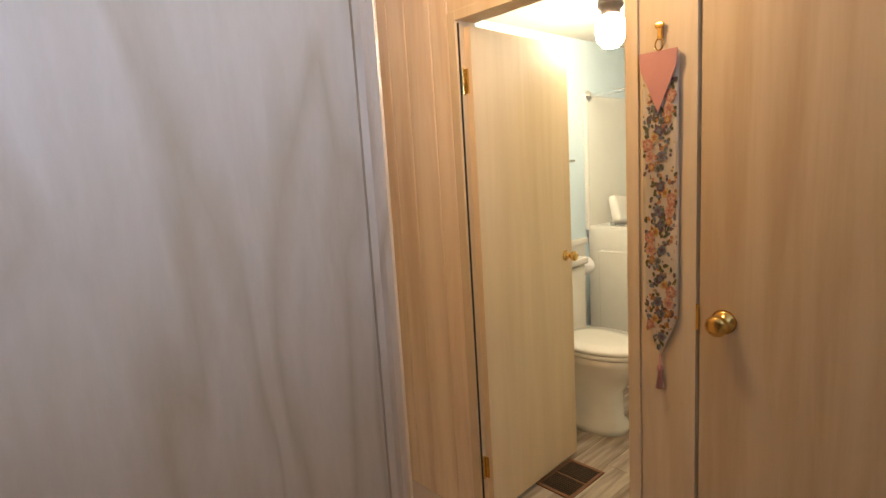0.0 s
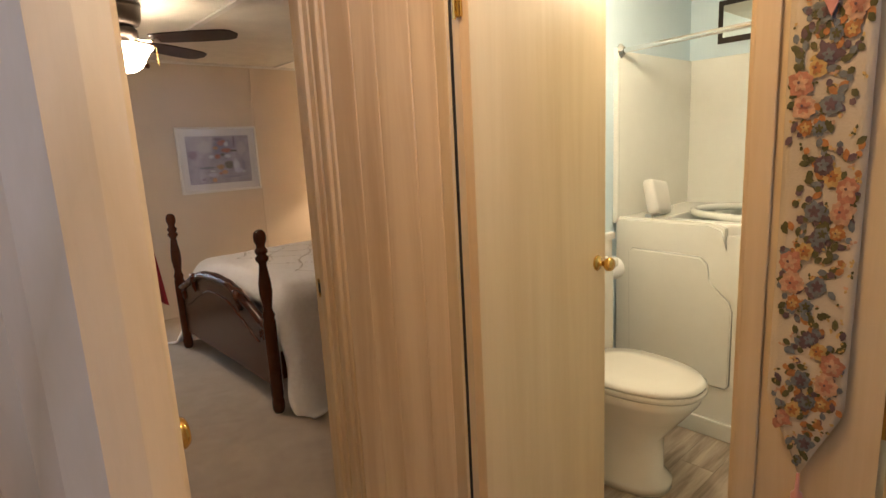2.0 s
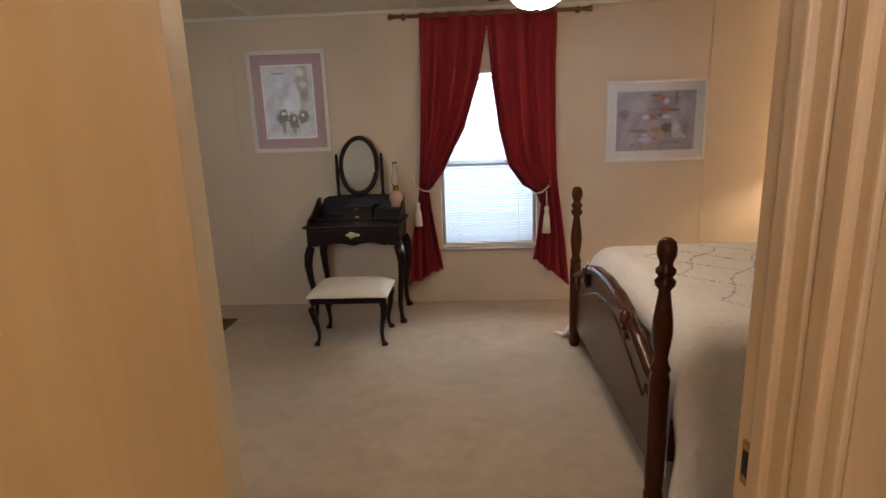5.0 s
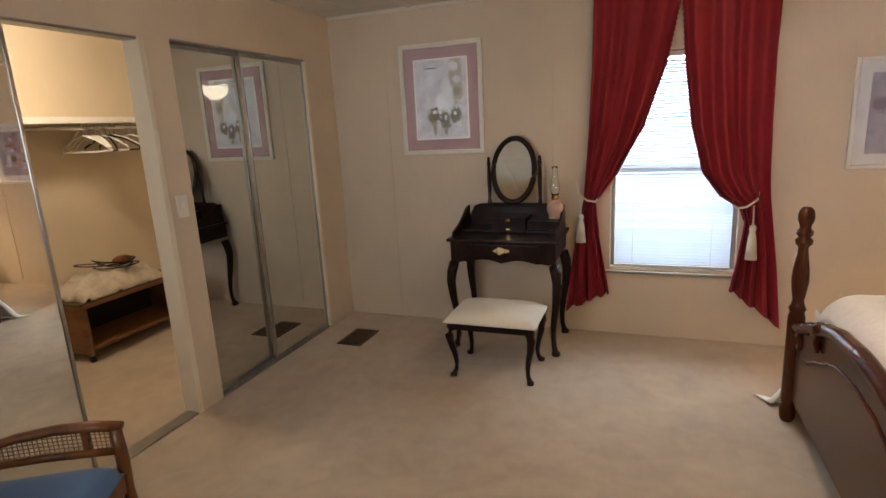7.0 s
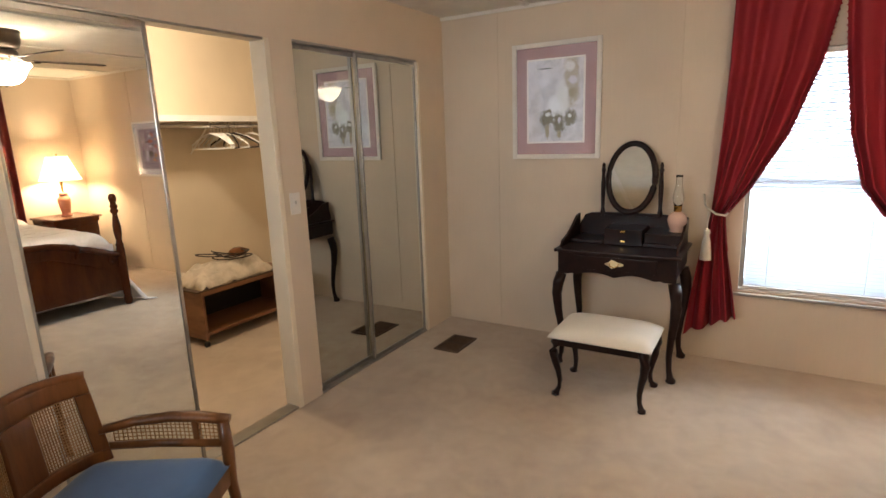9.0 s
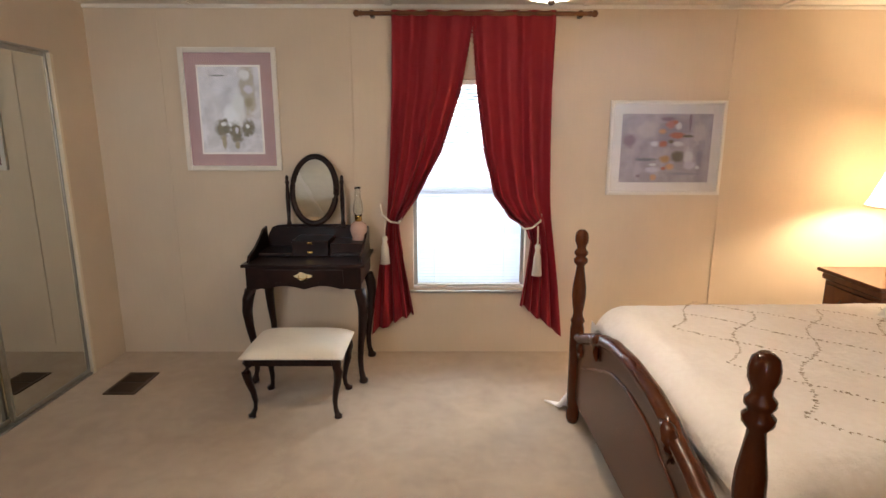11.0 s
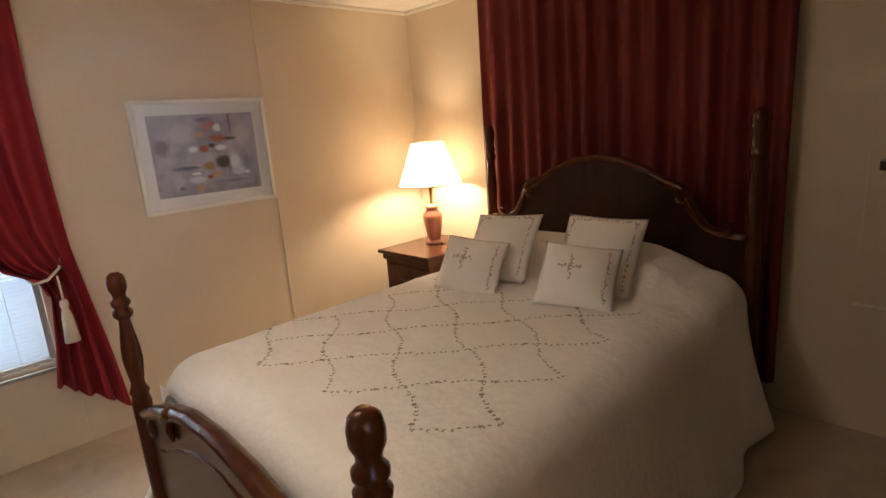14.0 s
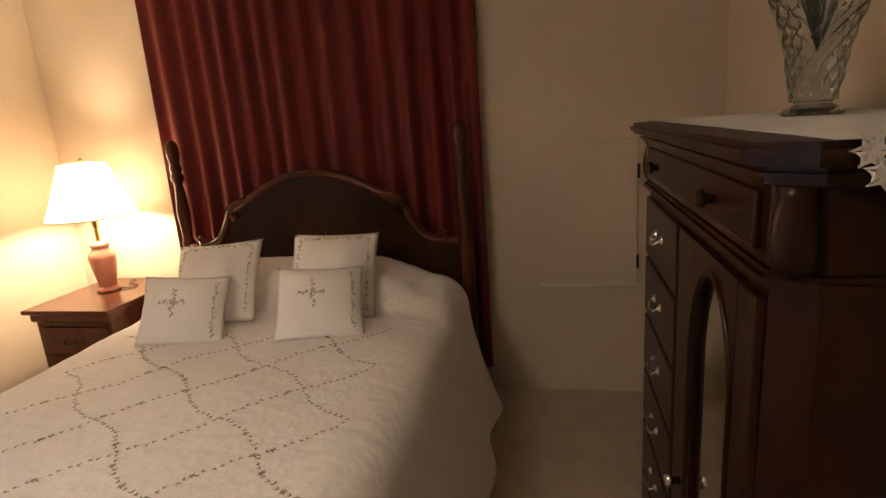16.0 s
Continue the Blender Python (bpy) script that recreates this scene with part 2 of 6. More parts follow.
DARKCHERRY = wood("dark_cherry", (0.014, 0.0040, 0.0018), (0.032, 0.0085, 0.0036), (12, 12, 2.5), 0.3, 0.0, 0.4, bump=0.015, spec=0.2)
WALNUT = wood("walnut", (0.075, 0.025, 0.007), (0.185, 0.068, 0.020), (14, 14, 2), 0.34, 0.08, 0.4, bump=0.02, spec=0.35)
TEAK = wood("teak_veneer", (0.14, 0.055, 0.022), (0.25, 0.11, 0.045), (4, 2, 14), 0.45, 0.1, 0.4)
VELVET = cloth("burgundy_velvet", (0.28, 0.008, 0.018), 0.12, 0.7, 400, 0.03)
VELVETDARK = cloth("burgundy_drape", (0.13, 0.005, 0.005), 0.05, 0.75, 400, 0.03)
WHITECLOTH = coverlet_material()
PILLOWCLOTH = cloth("white_linen", (0.93, 0.90, 0.89), 0.0, 0.9, 260, 0.2, 0.05, 0.3)
SEATCLOTH = cloth("ivory_upholstery", (0.72, 0.67, 0.58), 0.0, 0.9, 220, 0.2, 0.06, 0.4)
BLUECLOTH = cloth("blue_upholstery", (0.05, 0.12, 0.26), 0.0, 0.9, 240, 0.35, 0.15, 0.5)
TASSELCLOTH = cloth("ivory_tassel_thread", (0.68, 0.62, 0.52), 0.1, 0.9, 260)
PINKCLOTH = cloth("pink_satin", (0.52, 0.215, 0.165), 0.0, 0.55, 120, 0.4)
PILLOWTHREAD = plain("faded_thread", (0.56, 0.49, 0.45), 0.9, vary=0.4, scale=60)
THREAD = plain("grey_brown_thread", (0.43, 0.36, 0.30), 0.9, vary=0.5, scale=60)
BANDCLOTH = cloth("woven_cream_ground", (0.60, 0.49, 0.34), 0.0, 0.9, 260, 0.1, 0.22, 0.4)
BORDER = floral_material("floral_border_paper", (0.82, 0.80, 0.70), 34, 0.36,
                         [(0.46, 0.42, 0.31), (0.56, 0.36, 0.24), (0.52, 0.47, 0.37)])
SHADECLOTH = cloth("pleated_shade", (0.86, 0.81, 0.70), 0.58, 0.8, 300)
TERRACOTTA = plain("pink_ceramic", (0.50, 0.20, 0.135), 0.22, vary=0.1, bump=0.03, coat=0.5)
ROSEGLASS = plain("rose_glass", (0.60, 0.40, 0.34), 0.15, vary=0.08, bump=0.0, coat=0.6)
PORCELAIN = plain("porcelain", (0.80, 0.76, 0.68), 0.12, vary=0.03, bump=0.0, coat=0.6)
ACRYLIC = plain("tub_acrylic", (0.78, 0.77, 0.71), 0.2, vary=0.03, bump=0.02, coat=0.4)
WHITEPAINT = plain("white_paint", (0.76, 0.72, 0.66), 0.45, vary=0.06, bump=0.05)
WHITEPLASTIC = plain("white_plastic", (0.74, 0.71, 0.66), 0.4, vary=0.05, bump=0.0)
BRASS = plain("polished_brass", (0.72, 0.46, 0.14), 0.18, 1.0, 0.15, 20, 90, 0.05)
PALEBRASS = plain("lacquered_brass", (0.80, 0.70, 0.45), 0.42, 0.5, 0.12, 20, 90, 0.05)
CHROME = plain("chrome", (0.65, 0.65, 0.64), 0.15, 1.0, 0.08, 20, 90, 0.02)
STEEL = plain("aluminium_channel", (0.42, 0.41, 0.39), 0.32, 1.0, 0.15, 12, 120, 0.05)
BRONZE = plain("oil_rubbed_bronze", (0.030, 0.020, 0.015), 0.35, 0.6, 0.3, 20, 90, 0.08)
BLACK = plain("black_recess", (0.012, 0.010, 0.009), 0.7, vary=0.3)
BROWNMETAL = plain("brown_register", (0.10, 0.060, 0.035), 0.45, 0.4, 0.2, 20)
MIRROR = mirror_material("silvered_mirror")
DARKMIRROR = mirror_material("shaded_mirror", (0.72, 0.74, 0.70))
GLASS = glass_material("clear_glass")
SLAT = cloth("blind_slat", (0.78, 0.82, 0.87), 0.40, 0.5, 80, 0.0, 0.03, 0.0)
BOWL = glow("lit_frosted_bowl", (1.0, 0.81, 0.61), 45.0)
GLOBE = glow("lit_globe", (1.0, 0.84, 0.60), 320.0)
VINYL = wood("grey_vinyl_plank", (0.15, 0.105, 0.07), (0.50, 0.41, 0.32), (1.8, 22, 10), 0.4, 0.15, 0.6, True, True)
PINKMAT = plain("pink_mount_board", (0.38, 0.225, 0.225), 0.7, vary=0.08, bump=0.1)
CREAMMAT = plain("cream_mount_board", (0.74, 0.67, 0.61), 0.7, vary=0.05, bump=0.1)
MOSS, PEARL, UMBER, ROSE = (0.30, 0.24, 0.15), (0.64, 0.61, 0.60), (0.15, 0.12, 0.075), (0.48, 0.20, 0.17)
SLATE, APRICOT, DUSK = (0.19, 0.19, 0.19), (0.58, 0.30, 0.15), (0.30, 0.26, 0.29)
VERMILION, OCHRE, LILAC, MAUVE = (0.46, 0.15, 0.085), (0.46, 0.25, 0.10), (0.56, 0.50, 0.56), (0.25, 0.17, 0.20)
ART1 = art_material("pale_bouquet_print", (0.58, 0.54, 0.57), [
    (0.115, 0.13, 0.055, 0.19, (0.40, 0.33, 0.26)), (0.10, 0.22, 0.035, 0.035, PEARL), (0.125, 0.13, 0.03, 0.03, LILAC), (0.12, 0.05, 0.03, 0.03, MOSS),
    (0.05, 0.0, 0.045, 0.13, PEARL), (0.0, -0.06, 0.05, 0.09, (0.72, 0.70, 0.72)), (-0.06, -0.115, 0.052, 0.06, UMBER), (-0.05, -0.09, 0.02, 0.015, PEARL),
    (0.025, -0.15, 0.040, 0.075, UMBER), (0.03, -0.13, 0.012, 0.02, LILAC), (0.105, -0.115, 0.046, 0.055, UMBER), (0.10, -0.10, 0.015, 0.015, PEARL),
    (-0.055, -0.20, 0.016, 0.05, MOSS), (0.03, -0.22, 0.014, 0.03, MOSS), (-0.07, 0.215, 0.05, 0.006, SLATE)])
ART2 = art_material("flower_still_life_print", (0.42, 0.35, 0.36), [
    (-0.12, 0.12, 0.09, 0.06, (0.50, 0.44, 0.42)), (0.22, 0.10, 0.06, 0.07, (0.52, 0.43, 0.40)), (0.15, 0.17, 0.010, 0.07, MAUVE), (-0.245, 0.05, 0.045, 0.045, MAUVE),
    (0.03, 0.11, 0.10, 0.10, DUSK), (0.0, 0.19, 0.05, 0.015, MAUVE), (0.02, 0.155, 0.035, 0.026, ROSE), (0.075, 0.145, 0.022, 0.026, PEARL), (0.05, 0.17, 0.02, 0.015, VERMILION),
    (0.07, 0.085, 0.055, 0.022, VERMILION), (-0.03, 0.11, 0.028, 0.018, APRICOT), (0.14, 0.08, 0.04, 0.010, UMBER), (-0.02, 0.03, 0.030, 0.022, VERMILION),
    (-0.075, 0.03, 0.028, 0.020, PEARL), (0.03, 0.045, 0.02, 0.014, UMBER), (0.08, 0.03, 0.035, 0.018, PEARL), (0.085, -0.055, 0.052, 0.042, UMBER), (0.0, -0.07, 0.036, 0.028, OCHRE),
    (0.155, -0.055, 0.034, 0.055, PEARL), (0.17, -0.11, 0.045, 0.03, LILAC), (0.225, -0.06, 0.022, 0.05, DUSK), (0.22, -0.125, 0.016, 0.014, PEARL), (0.035, -0.12, 0.03, 0.022, APRICOT),
    (-0.005, -0.13, 0.018, 0.012, VERMILION), (-0.13, -0.072, 0.075, 0.012, SLATE), (-0.08, -0.105, 0.03, 0.010, PEARL), (-0.08, -0.14, 0.05, 0.022, LILAC), (-0.07, -0.19, 0.024, 0.02, APRICOT),
    (-0.17, -0.18, 0.018, 0.012, MAUVE), (0.12, -0.165, 0.11, 0.012, DUSK)], 0.4, 0.95)
GREEN = plain("dark_artificial_leaf", (0.025, 0.05, 0.022), 0.5, vary=0.4, scale=30)
PETAL = plain("white_artificial_petal", (0.60, 0.56, 0.54), 0.7, vary=0.1)
CRYSTAL = glass_material("cut_crystal", (0.80, 0.84, 0.84))
LACE = cloth("white_lace", (0.70, 0.67, 0.62), 0.1, 0.9, 300)
CANE = plain("woven_cane", (0.30, 0.16, 0.065), 0.6, vary=0.3, scale=40)
PAPER = plain("wrapped_bundle", (0.52, 0.44, 0.34), 0.7, vary=0.3, scale=9, bump=0.4)

# ---- building helpers ----
def part(name, bm, material, parent=None, label="", smooth=False):
    """Links a bmesh as one mesh object under a thing or a part."""
    me = bpy.data.meshes.new(name)
    bmesh.ops.recalc_face_normals(bm, faces=bm.faces)
    if smooth:
        for f in bm.faces:
            f.smooth = True
    bm.to_mesh(me)
    bm.free()
    me.materials.append(material)
    ob = new(name, me)
    ob.parent = parent
    if label:
        ob["label"] = label
    return ob


def thing(name, label, category, at=(0, 0, 0), turn=0, group=""):
    ob = new(name)
    ob.empty_display_size = 0.1
    ob.matrix_basis = pose(*at, 0, 0, turn)
    return tagged(ob, label, category, group)


def box(bm, x0, x1, y0, y1, z0, z1, bevel=0.0, seg=2):
    r = bmesh.ops.create_cube(bm, size=1, matrix=Matrix.LocRotScale(((x0 + x1) / 2, (y0 + y1) / 2, (z0 + z1) / 2), None, (abs(x1 - x0), abs(y1 - y0), abs(z1 - z0))))
    if bevel:
        edges = list({e for v in r["verts"] for e in v.link_edges})
        bmesh.ops.bevel(bm, geom=edges, offset=bevel, segments=seg, affect="EDGES", profile=0.6)


def boxes(*specs):
    bm = bmesh.new()
    for s in specs:
        box(bm, *s)
    return bm


def lathe(profile, seg=20, at=(0, 0, 0), squash=1.0, bm=None):
    """Turns (radius, height) pairs round the vertical axis."""
    bm = bm or bmesh.new()
    rings = []
    for r, z in profile:
        rings.append([bm.verts.new((at[0] + r * math.cos(2 * math.pi * k / seg), at[1] + squash * r * math.sin(2 * math.pi * k / seg), at[2] + z)) for k in range(seg)])
    for a, b in zip(rings, rings[1:]):
        for k in range(seg):
            bm.faces.new((a[k], a[(k + 1) % seg], b[(k + 1) % seg], b[k]))
    bm.faces.new(rings[0][::-1])
    bm.faces.new(rings[-1])
    return bm


def tube(points, radius, seg=8, bm=None, flat=1.0):
    """A round bar along points; radius is a number or one for each point."""
    bm = bm or bmesh.new()
    pts = [Vector(p) for p in points]
    radii = radius if isinstance(radius, (list, tuple)) else [radius] * len(pts)
    rings, up = [], Vector((0.13, 0.21, 0.97))
    for k, p in enumerate(pts):
        d = (pts[min(k + 1, len(pts) - 1)] - pts[max(k - 1, 0)]).normalized()
        a = d.cross(up)
        a = a.normalized() if a.length > 1e-4 else Vector((1, 0, 0))
        b = a.cross(d)
        rings.append([bm.verts.new(p + radii[k] * (math.cos(2 * math.pi * j / seg) * a + flat * math.sin(2 * math.pi * j / seg) * b)) for j in range(seg)])
    for r, s in zip(rings, rings[1:]):
        for j in range(seg):
            bm.faces.new((r[j], r[(j + 1) % seg], s[(j + 1) % seg], s[j]))
    bm.faces.new(rings[0][::-1])
    bm.faces.new(rings[-1])
    return bm


def slab(outline, depth, to3, bevel=0.0, bm=None):
    """A plate from a 2D outline; to3(u, v, w) places its points, w from 0 to depth."""
    bm = bm or bmesh.new()
    a = [bm.verts.new(to3(u, v, 0)) for u, v in outline]
    b = [bm.verts.new(to3(u, v, depth)) for u, v in outline]
    n = len(outline)
    fa, fb = bm.faces.new(a[::-1]), bm.faces.new(b)
    for k in range(n):
        bm.faces.new((a[k], a[(k + 1) % n], b[(k + 1) % n], b[k]))
    if bevel:
        bmesh.ops.bevel(bm, geom=list(fa.edges) + list(fb.edges), offset=bevel, segments=2, affect="EDGES")
    return bm


def grid(nu, nv, place, bm=None):
    bm = bm or bmesh.new()
    vs = [[bm.verts.new(place(i / nu, j / nv)) for j in range(nv + 1)] for i in range(nu + 1)]
    for i in range(nu):
        for j in range(nv):
            bm.faces.new((vs[i][j], vs[i + 1][j], vs[i + 1][j + 1], vs[i][j + 1]))
    return bm


def thick(ob, t):
    m = ob.modifiers.new("thickness", "SOLIDIFY")
    m.thickness, m.offset = t, 0
    return ob


def structure(name, bm, material, label, category):
    return tagged(part(name, bm, material), label, category, kind="structure")


def cabriole(x, y, h, bend, r=0.024):
    """A curved leg with a pad foot; bend is the outward direction."""
    bx, by = bend
    prof = [(0.0, 1.00, 1.25), (0.015, 0.90, 1.3), (0.022, 0.78, 1.15), (0.014, 0.6, 0.95), (0.0, 0.42, 0.78), (-0.008, 0.25, 0.66), (-0.004, 0.12, 0.60), (0.006, 0.05, 0.72), (0.012, 0.022, 1.15), (0.012, 0.0, 1.0)]
    return tube([(x + bx * o, y + by * o, h * f) for o, f, _ in prof], [r * s for _, _, s in prof], 10)


def smooth01(a, b, x):
    t = max(0.0, min(1.0, (x - a) / (b - a)))
    return t * t * (3 - 2 * t)


def curve_at(rows, x):
    """Piecewise smooth value from (x, y) rows."""
    for (x0, y0), (x1, y1) in zip(rows, rows[1:]):
        if x <= x1:
            t = (x - x0) / (x1 - x0)
            return y0 + (y1 - y0) * t * t * (3 - 2 * t) * 0.5 + (y1 - y0) * t * 0.5
    return rows[-1][1]


# ---- structure ----
NORTH, EAST, WEST, SOUTH, CEILZ = 6.64, 4.64, -0.70, 2.98, 2.32
structure("floor_bedroom", boxes((-2.5, 4.74, 2.86, 6.74, -0.12, 0.0)), CARPET, "mottled beige cut-pile carpet with worn traffic marks", "carpet")
structure("floor_hall", boxes((-2.4, 2.10, -1.5, 2.86, -0.12, 0.0)), CARPET, "beige carpet of the entry and hall", "carpet")
bath_floor = structure("floor_bath", boxes((2.10, 4.54, 0.9, 2.86, -0.12, -0.006)), BLACK, "grey-brown wood-look vinyl plank floor", "floor")
structure("ceiling_bedroom", boxes((-2.5, 4.74, 2.86, 6.74, CEILZ, CEILZ + 0.1)), CEIL, "white stippled ceiling", "ceiling")
structure("ceiling_hall", boxes((-2.4, 2.10, -1.5, 2.86, CEILZ, CEILZ + 0.1)), CEIL, "white stippled hall ceiling", "ceiling")
structure("ceiling_bath", boxes((2.10, 4.54, 0.9, 2.86, 2.2, 2.42)), CEIL, "white stippled bathroom ceiling", "ceiling")
for bx in (-0.02, 1.22, 2.46, 3.70):
    structure("trim", boxes((bx - 0.022, bx + 0.022, SOUTH, NORTH, CEILZ - 0.012, CEILZ - 0.001, 0.003)), WHITEPAINT, "flat white ceiling batten", "batten")
# north wall with its window opening
WX0, WX1, WZ0, WZ1 = 1.36, 2.13, 0.47, 1.87
structure("wall_north", boxes((-2.5, WX0, NORTH, NORTH + 0.1, 0, CEILZ), (WX1, 4.74, NORTH, NORTH + 0.1, 0, CEILZ), (WX0, WX1, NORTH, NORTH + 0.1, 0, WZ0), (WX0, WX1, NORTH, NORTH + 0.1, WZ1, CEILZ)), WALL, "cream vinyl-faced wallboard with vertical seams", "wall")
structure("wall_east", boxes((EAST, EAST + 0.1, 2.98, NORTH, 0, CEILZ)), WALL, "cream vinyl-faced wallboard behind the bed", "wall")
for bx in (-0.25, 0.97, 2.43 - 0.24, 3.43):
    if not WX0 < bx < WX1:
        z0, z1 = 0.06, CEILZ - 0.03
        structure("trim", boxes((bx - 0.007, bx + 0.007, NORTH - 0.006, NORTH - 0.0005, z0, z1, 0.002)), WALL, "narrow cream seam batten", "batten")
structure("trim", boxes((WEST, EAST, NORTH - 0.018, NORTH - 0.001, CEILZ - 0.026, CEILZ - 0.002, 0.005)), WHITEPAINT, "narrow white cove strip under the ceiling", "trim")
structure("trim", boxes((EAST - 0.018, EAST - 0.001, SOUTH, NORTH - 0.02, CEILZ - 0.026, CEILZ - 0.002, 0.005)), WHITEPAINT, "narrow white cove strip under the ceiling", "trim")
# west wall with two closet openings
C1A, C1B, C2A, C2B, CTOP = 3.755, 4.92, 5.107, 6.278, 1.975
structure("wall_west", boxes((WEST - 0.1, WEST, 2.98, C1A, 0, CEILZ), (WEST - 0.1, WEST, C1B, C2A, 0, CEILZ), (WEST - 0.1, WEST, C2B, NORTH, 0, CEILZ), (WEST - 0.1, WEST, C1A, C1B, CTOP, CEILZ), (WEST - 0.1, WEST, C2A, C2B, CTOP + 0.015, CEILZ)), WALL, "cream closet wall with two sliding-door openings", "wall")
structure("wall_closet_back", boxes((-2.5, -2.4, 2.98, NORTH, 0, CEILZ)), CLOSETWALL, "warm cream back wall of the walk-in closet", "wall")
structure("wall_closet_south", boxes((-2.4, -0.8, 2.98, 3.06, 0, CEILZ)), CLOSETWALL, "cream side wall of the closet", "wall")
# south wall with the bedroom doorway
DX0, DX1, DTOP = 1.222, 1.995, 2.03
SX0, SX1, SZ0, SZ1 = -0.19, 0.43, 1.08, 1.86
structure("wall_south", boxes((-2.5, SX0, 2.88, SOUTH, 0, CEILZ), (SX1, DX0, 2.88, SOUTH, 0, CEILZ), (SX0, SX1, 2.88, SOUTH, 0, SZ0), (SX0, SX1, 2.88, SOUTH, SZ1, CEILZ), (DX1, 4.74, 2.86, SOUTH, 0, CEILZ), (DX0, DX1, 2.88, SOUTH, DTOP, CEILZ)), WALL, "cream wall holding the bedroom doorway", "wall")
# hall and entry
BY0, BY1, BTOP = 1.60, 2.292, 2.0
structure("wall_hall_east", boxes((2.0, 2.1, -1.5, 0.66, 0, CEILZ), (2.0, 2.1, 1.417, BY0, 0, CEILZ), (2.004, 2.1, BY1, 2.86, 0, CEILZ), (2.0, 2.1, BY0, BY1, BTOP, CEILZ), (2.0, 2.1, 0.66, 1.417, 2.03, CEILZ)), PALE, "pickled wood-grain wall panelling", "wall")
structure("wall_hall_west", boxes((-0.6, 1.055, 1.56, 1.66, 0, CEILZ), (0.995, 1.095, 1.66, 2.88, 0, CEILZ)), PANEL, "pale wood-grain wallboard at the hall corner", "wall")
structure("wall_entry_south", boxes((-2.4, -0.3, -1.6, -1.5, 0, CEILZ), (1.0, 2.1, -1.6, -1.5, 0, CEILZ), (-0.3, 1.0, -1.6, -1.5, 0, 0.8), (-0.3, 1.0, -1.6, -1.5, 2.1, CEILZ)), PANEL, "wood-grain entry wall with a window", "wall")
structure("wall_entry_west", boxes((-2.5, -2.4, -1.6, 2.88, 0, CEILZ)), PANEL, "wood-grain entry wall", "wall")
structure("wall_entry_north", boxes((-2.4, -0.6, 1.56, 1.66, 0, CEILZ)), PANEL, "wood-grain entry wall", "wall")
# corner post at the end of the big panel
out = [(1.045, 1.60), (1.045, 1.553), (1.058, 1.551), (1.064, 1.572), (1.076, 1.579), (1.084, 1.570), (1.100, 1.572), (1.120, 1.590), (1.142, 1.620), (1.152, 1.650), (1.152, 1.73), (1.045, 1.73)]
bm = slab(out, CEILZ - 0.002, lambda u, v, w: (u, v, w), 0.001)
structure("trim", bm, PANEL, "rounded pale wood corner casing", "corner trim")
# bath
structure("wall_bath_north", boxes((2.1, 4.54, 2.78, 2.86, 0, 2.2)), BLUE, "pale blue bathroom wall", "wall")
structure("wall_bath_east", boxes((4.44, 4.54, 0.9, 2.78, 0, 2.2)), BLUE, "pale blue bathroom wall", "wall")
structure("wall_bath_south", boxes((2.1, 4.54, 0.8, 0.9, 0, 2.2)), BLUE, "pale blue bathroom wall", "wall")
structure("trim", boxes((2.1, 3.55, 2.758, 2.779, 0, 0.93, 0.004), (2.1, 3.56, 2.745, 2.779, 0.93, 0.965, 0.006)), WHITEPAINT, "white wainscot board with a capped top", "wainscot")

# ---- window ----
win = structure("window_1", boxes((WX0, WX1, NORTH + 0.004, NORTH + 0.09, WZ0 - 0.025, WZ0 + 0.012, 0.004)), WHITEPAINT, "double-hung window with closed white mini blind", "window")
fr = bmesh.new()
for s in ((WX0, WX0 + 0.028, NORTH + 0.055, NORTH + 0.085, WZ0, WZ1, 0.004), (WX1 - 0.028, WX1, NORTH + 0.055, NORTH + 0.085, WZ0, WZ1, 0.004), (WX0 + 0.028, WX1 - 0.028, NORTH + 0.055, NORTH + 0.085, WZ1 - 0.03, WZ1, 0.004), (WX0 + 0.028, WX1 - 0.028, NORTH + 0.05, NORTH + 0.085, 1.12, 1.16, 0.004), (WX0 + 0.028, WX1 - 0.028, NORTH + 0.055, NORTH + 0.085, WZ0 + 0.012, WZ0 + 0.045, 0.004)):
    box(fr, *s)
part("window_frame", fr, STEEL, win, "grey aluminium sash frame")
for z0, z1 in ((WZ0 + 0.045, 1.12), (1.16, WZ1 - 0.03)):
    p = part("pane", boxes((WX0 + 0.028, WX1 - 0.028, NORTH + 0.068, NORTH + 0.072, z0, z1)), GLASS, win)
    p.visible_shadow = False
part("window_sill", boxes((WX0 - 0.03, WX1 + 0.03, NORTH - 0.022, NORTH - 0.002, WZ0 - 0.03, WZ0 - 0.010, 0.005)), STEEL, win, "narrow grey metal sill")
blind = thing("mini_blind", "closed white aluminium mini blind in the window", "window blind", (1.745, NORTH + 0.03, 0))
part("headrail", boxes((-0.365, 0.365, -0.013, 0.013, WZ1 - 0.035, WZ1 - 0.005, 0.004)), WHITEPLASTIC, blind)
part("bottom_rail", boxes((-0.36, 0.36, -0.012, 0.012, WZ0 + 0.016, WZ0 + 0.030, 0.004)), WHITEPLASTIC, blind)
sm = None
zz = WZ0 + 0.045
while zz < WZ1 - 0.045:
    if sm is None:
        ob = part("slat", boxes((-0.355, 0.355, -0.0125, 0.0125, -0.0005, 0.0005)), SLAT, blind)
        sm = ob.data
    else:
        ob = new("slat", sm)
        ob.parent = blind
    ob.matrix_basis = pose(0, 0, zz, 42 + random.uniform(-3, 3))
    zz += 0.0212
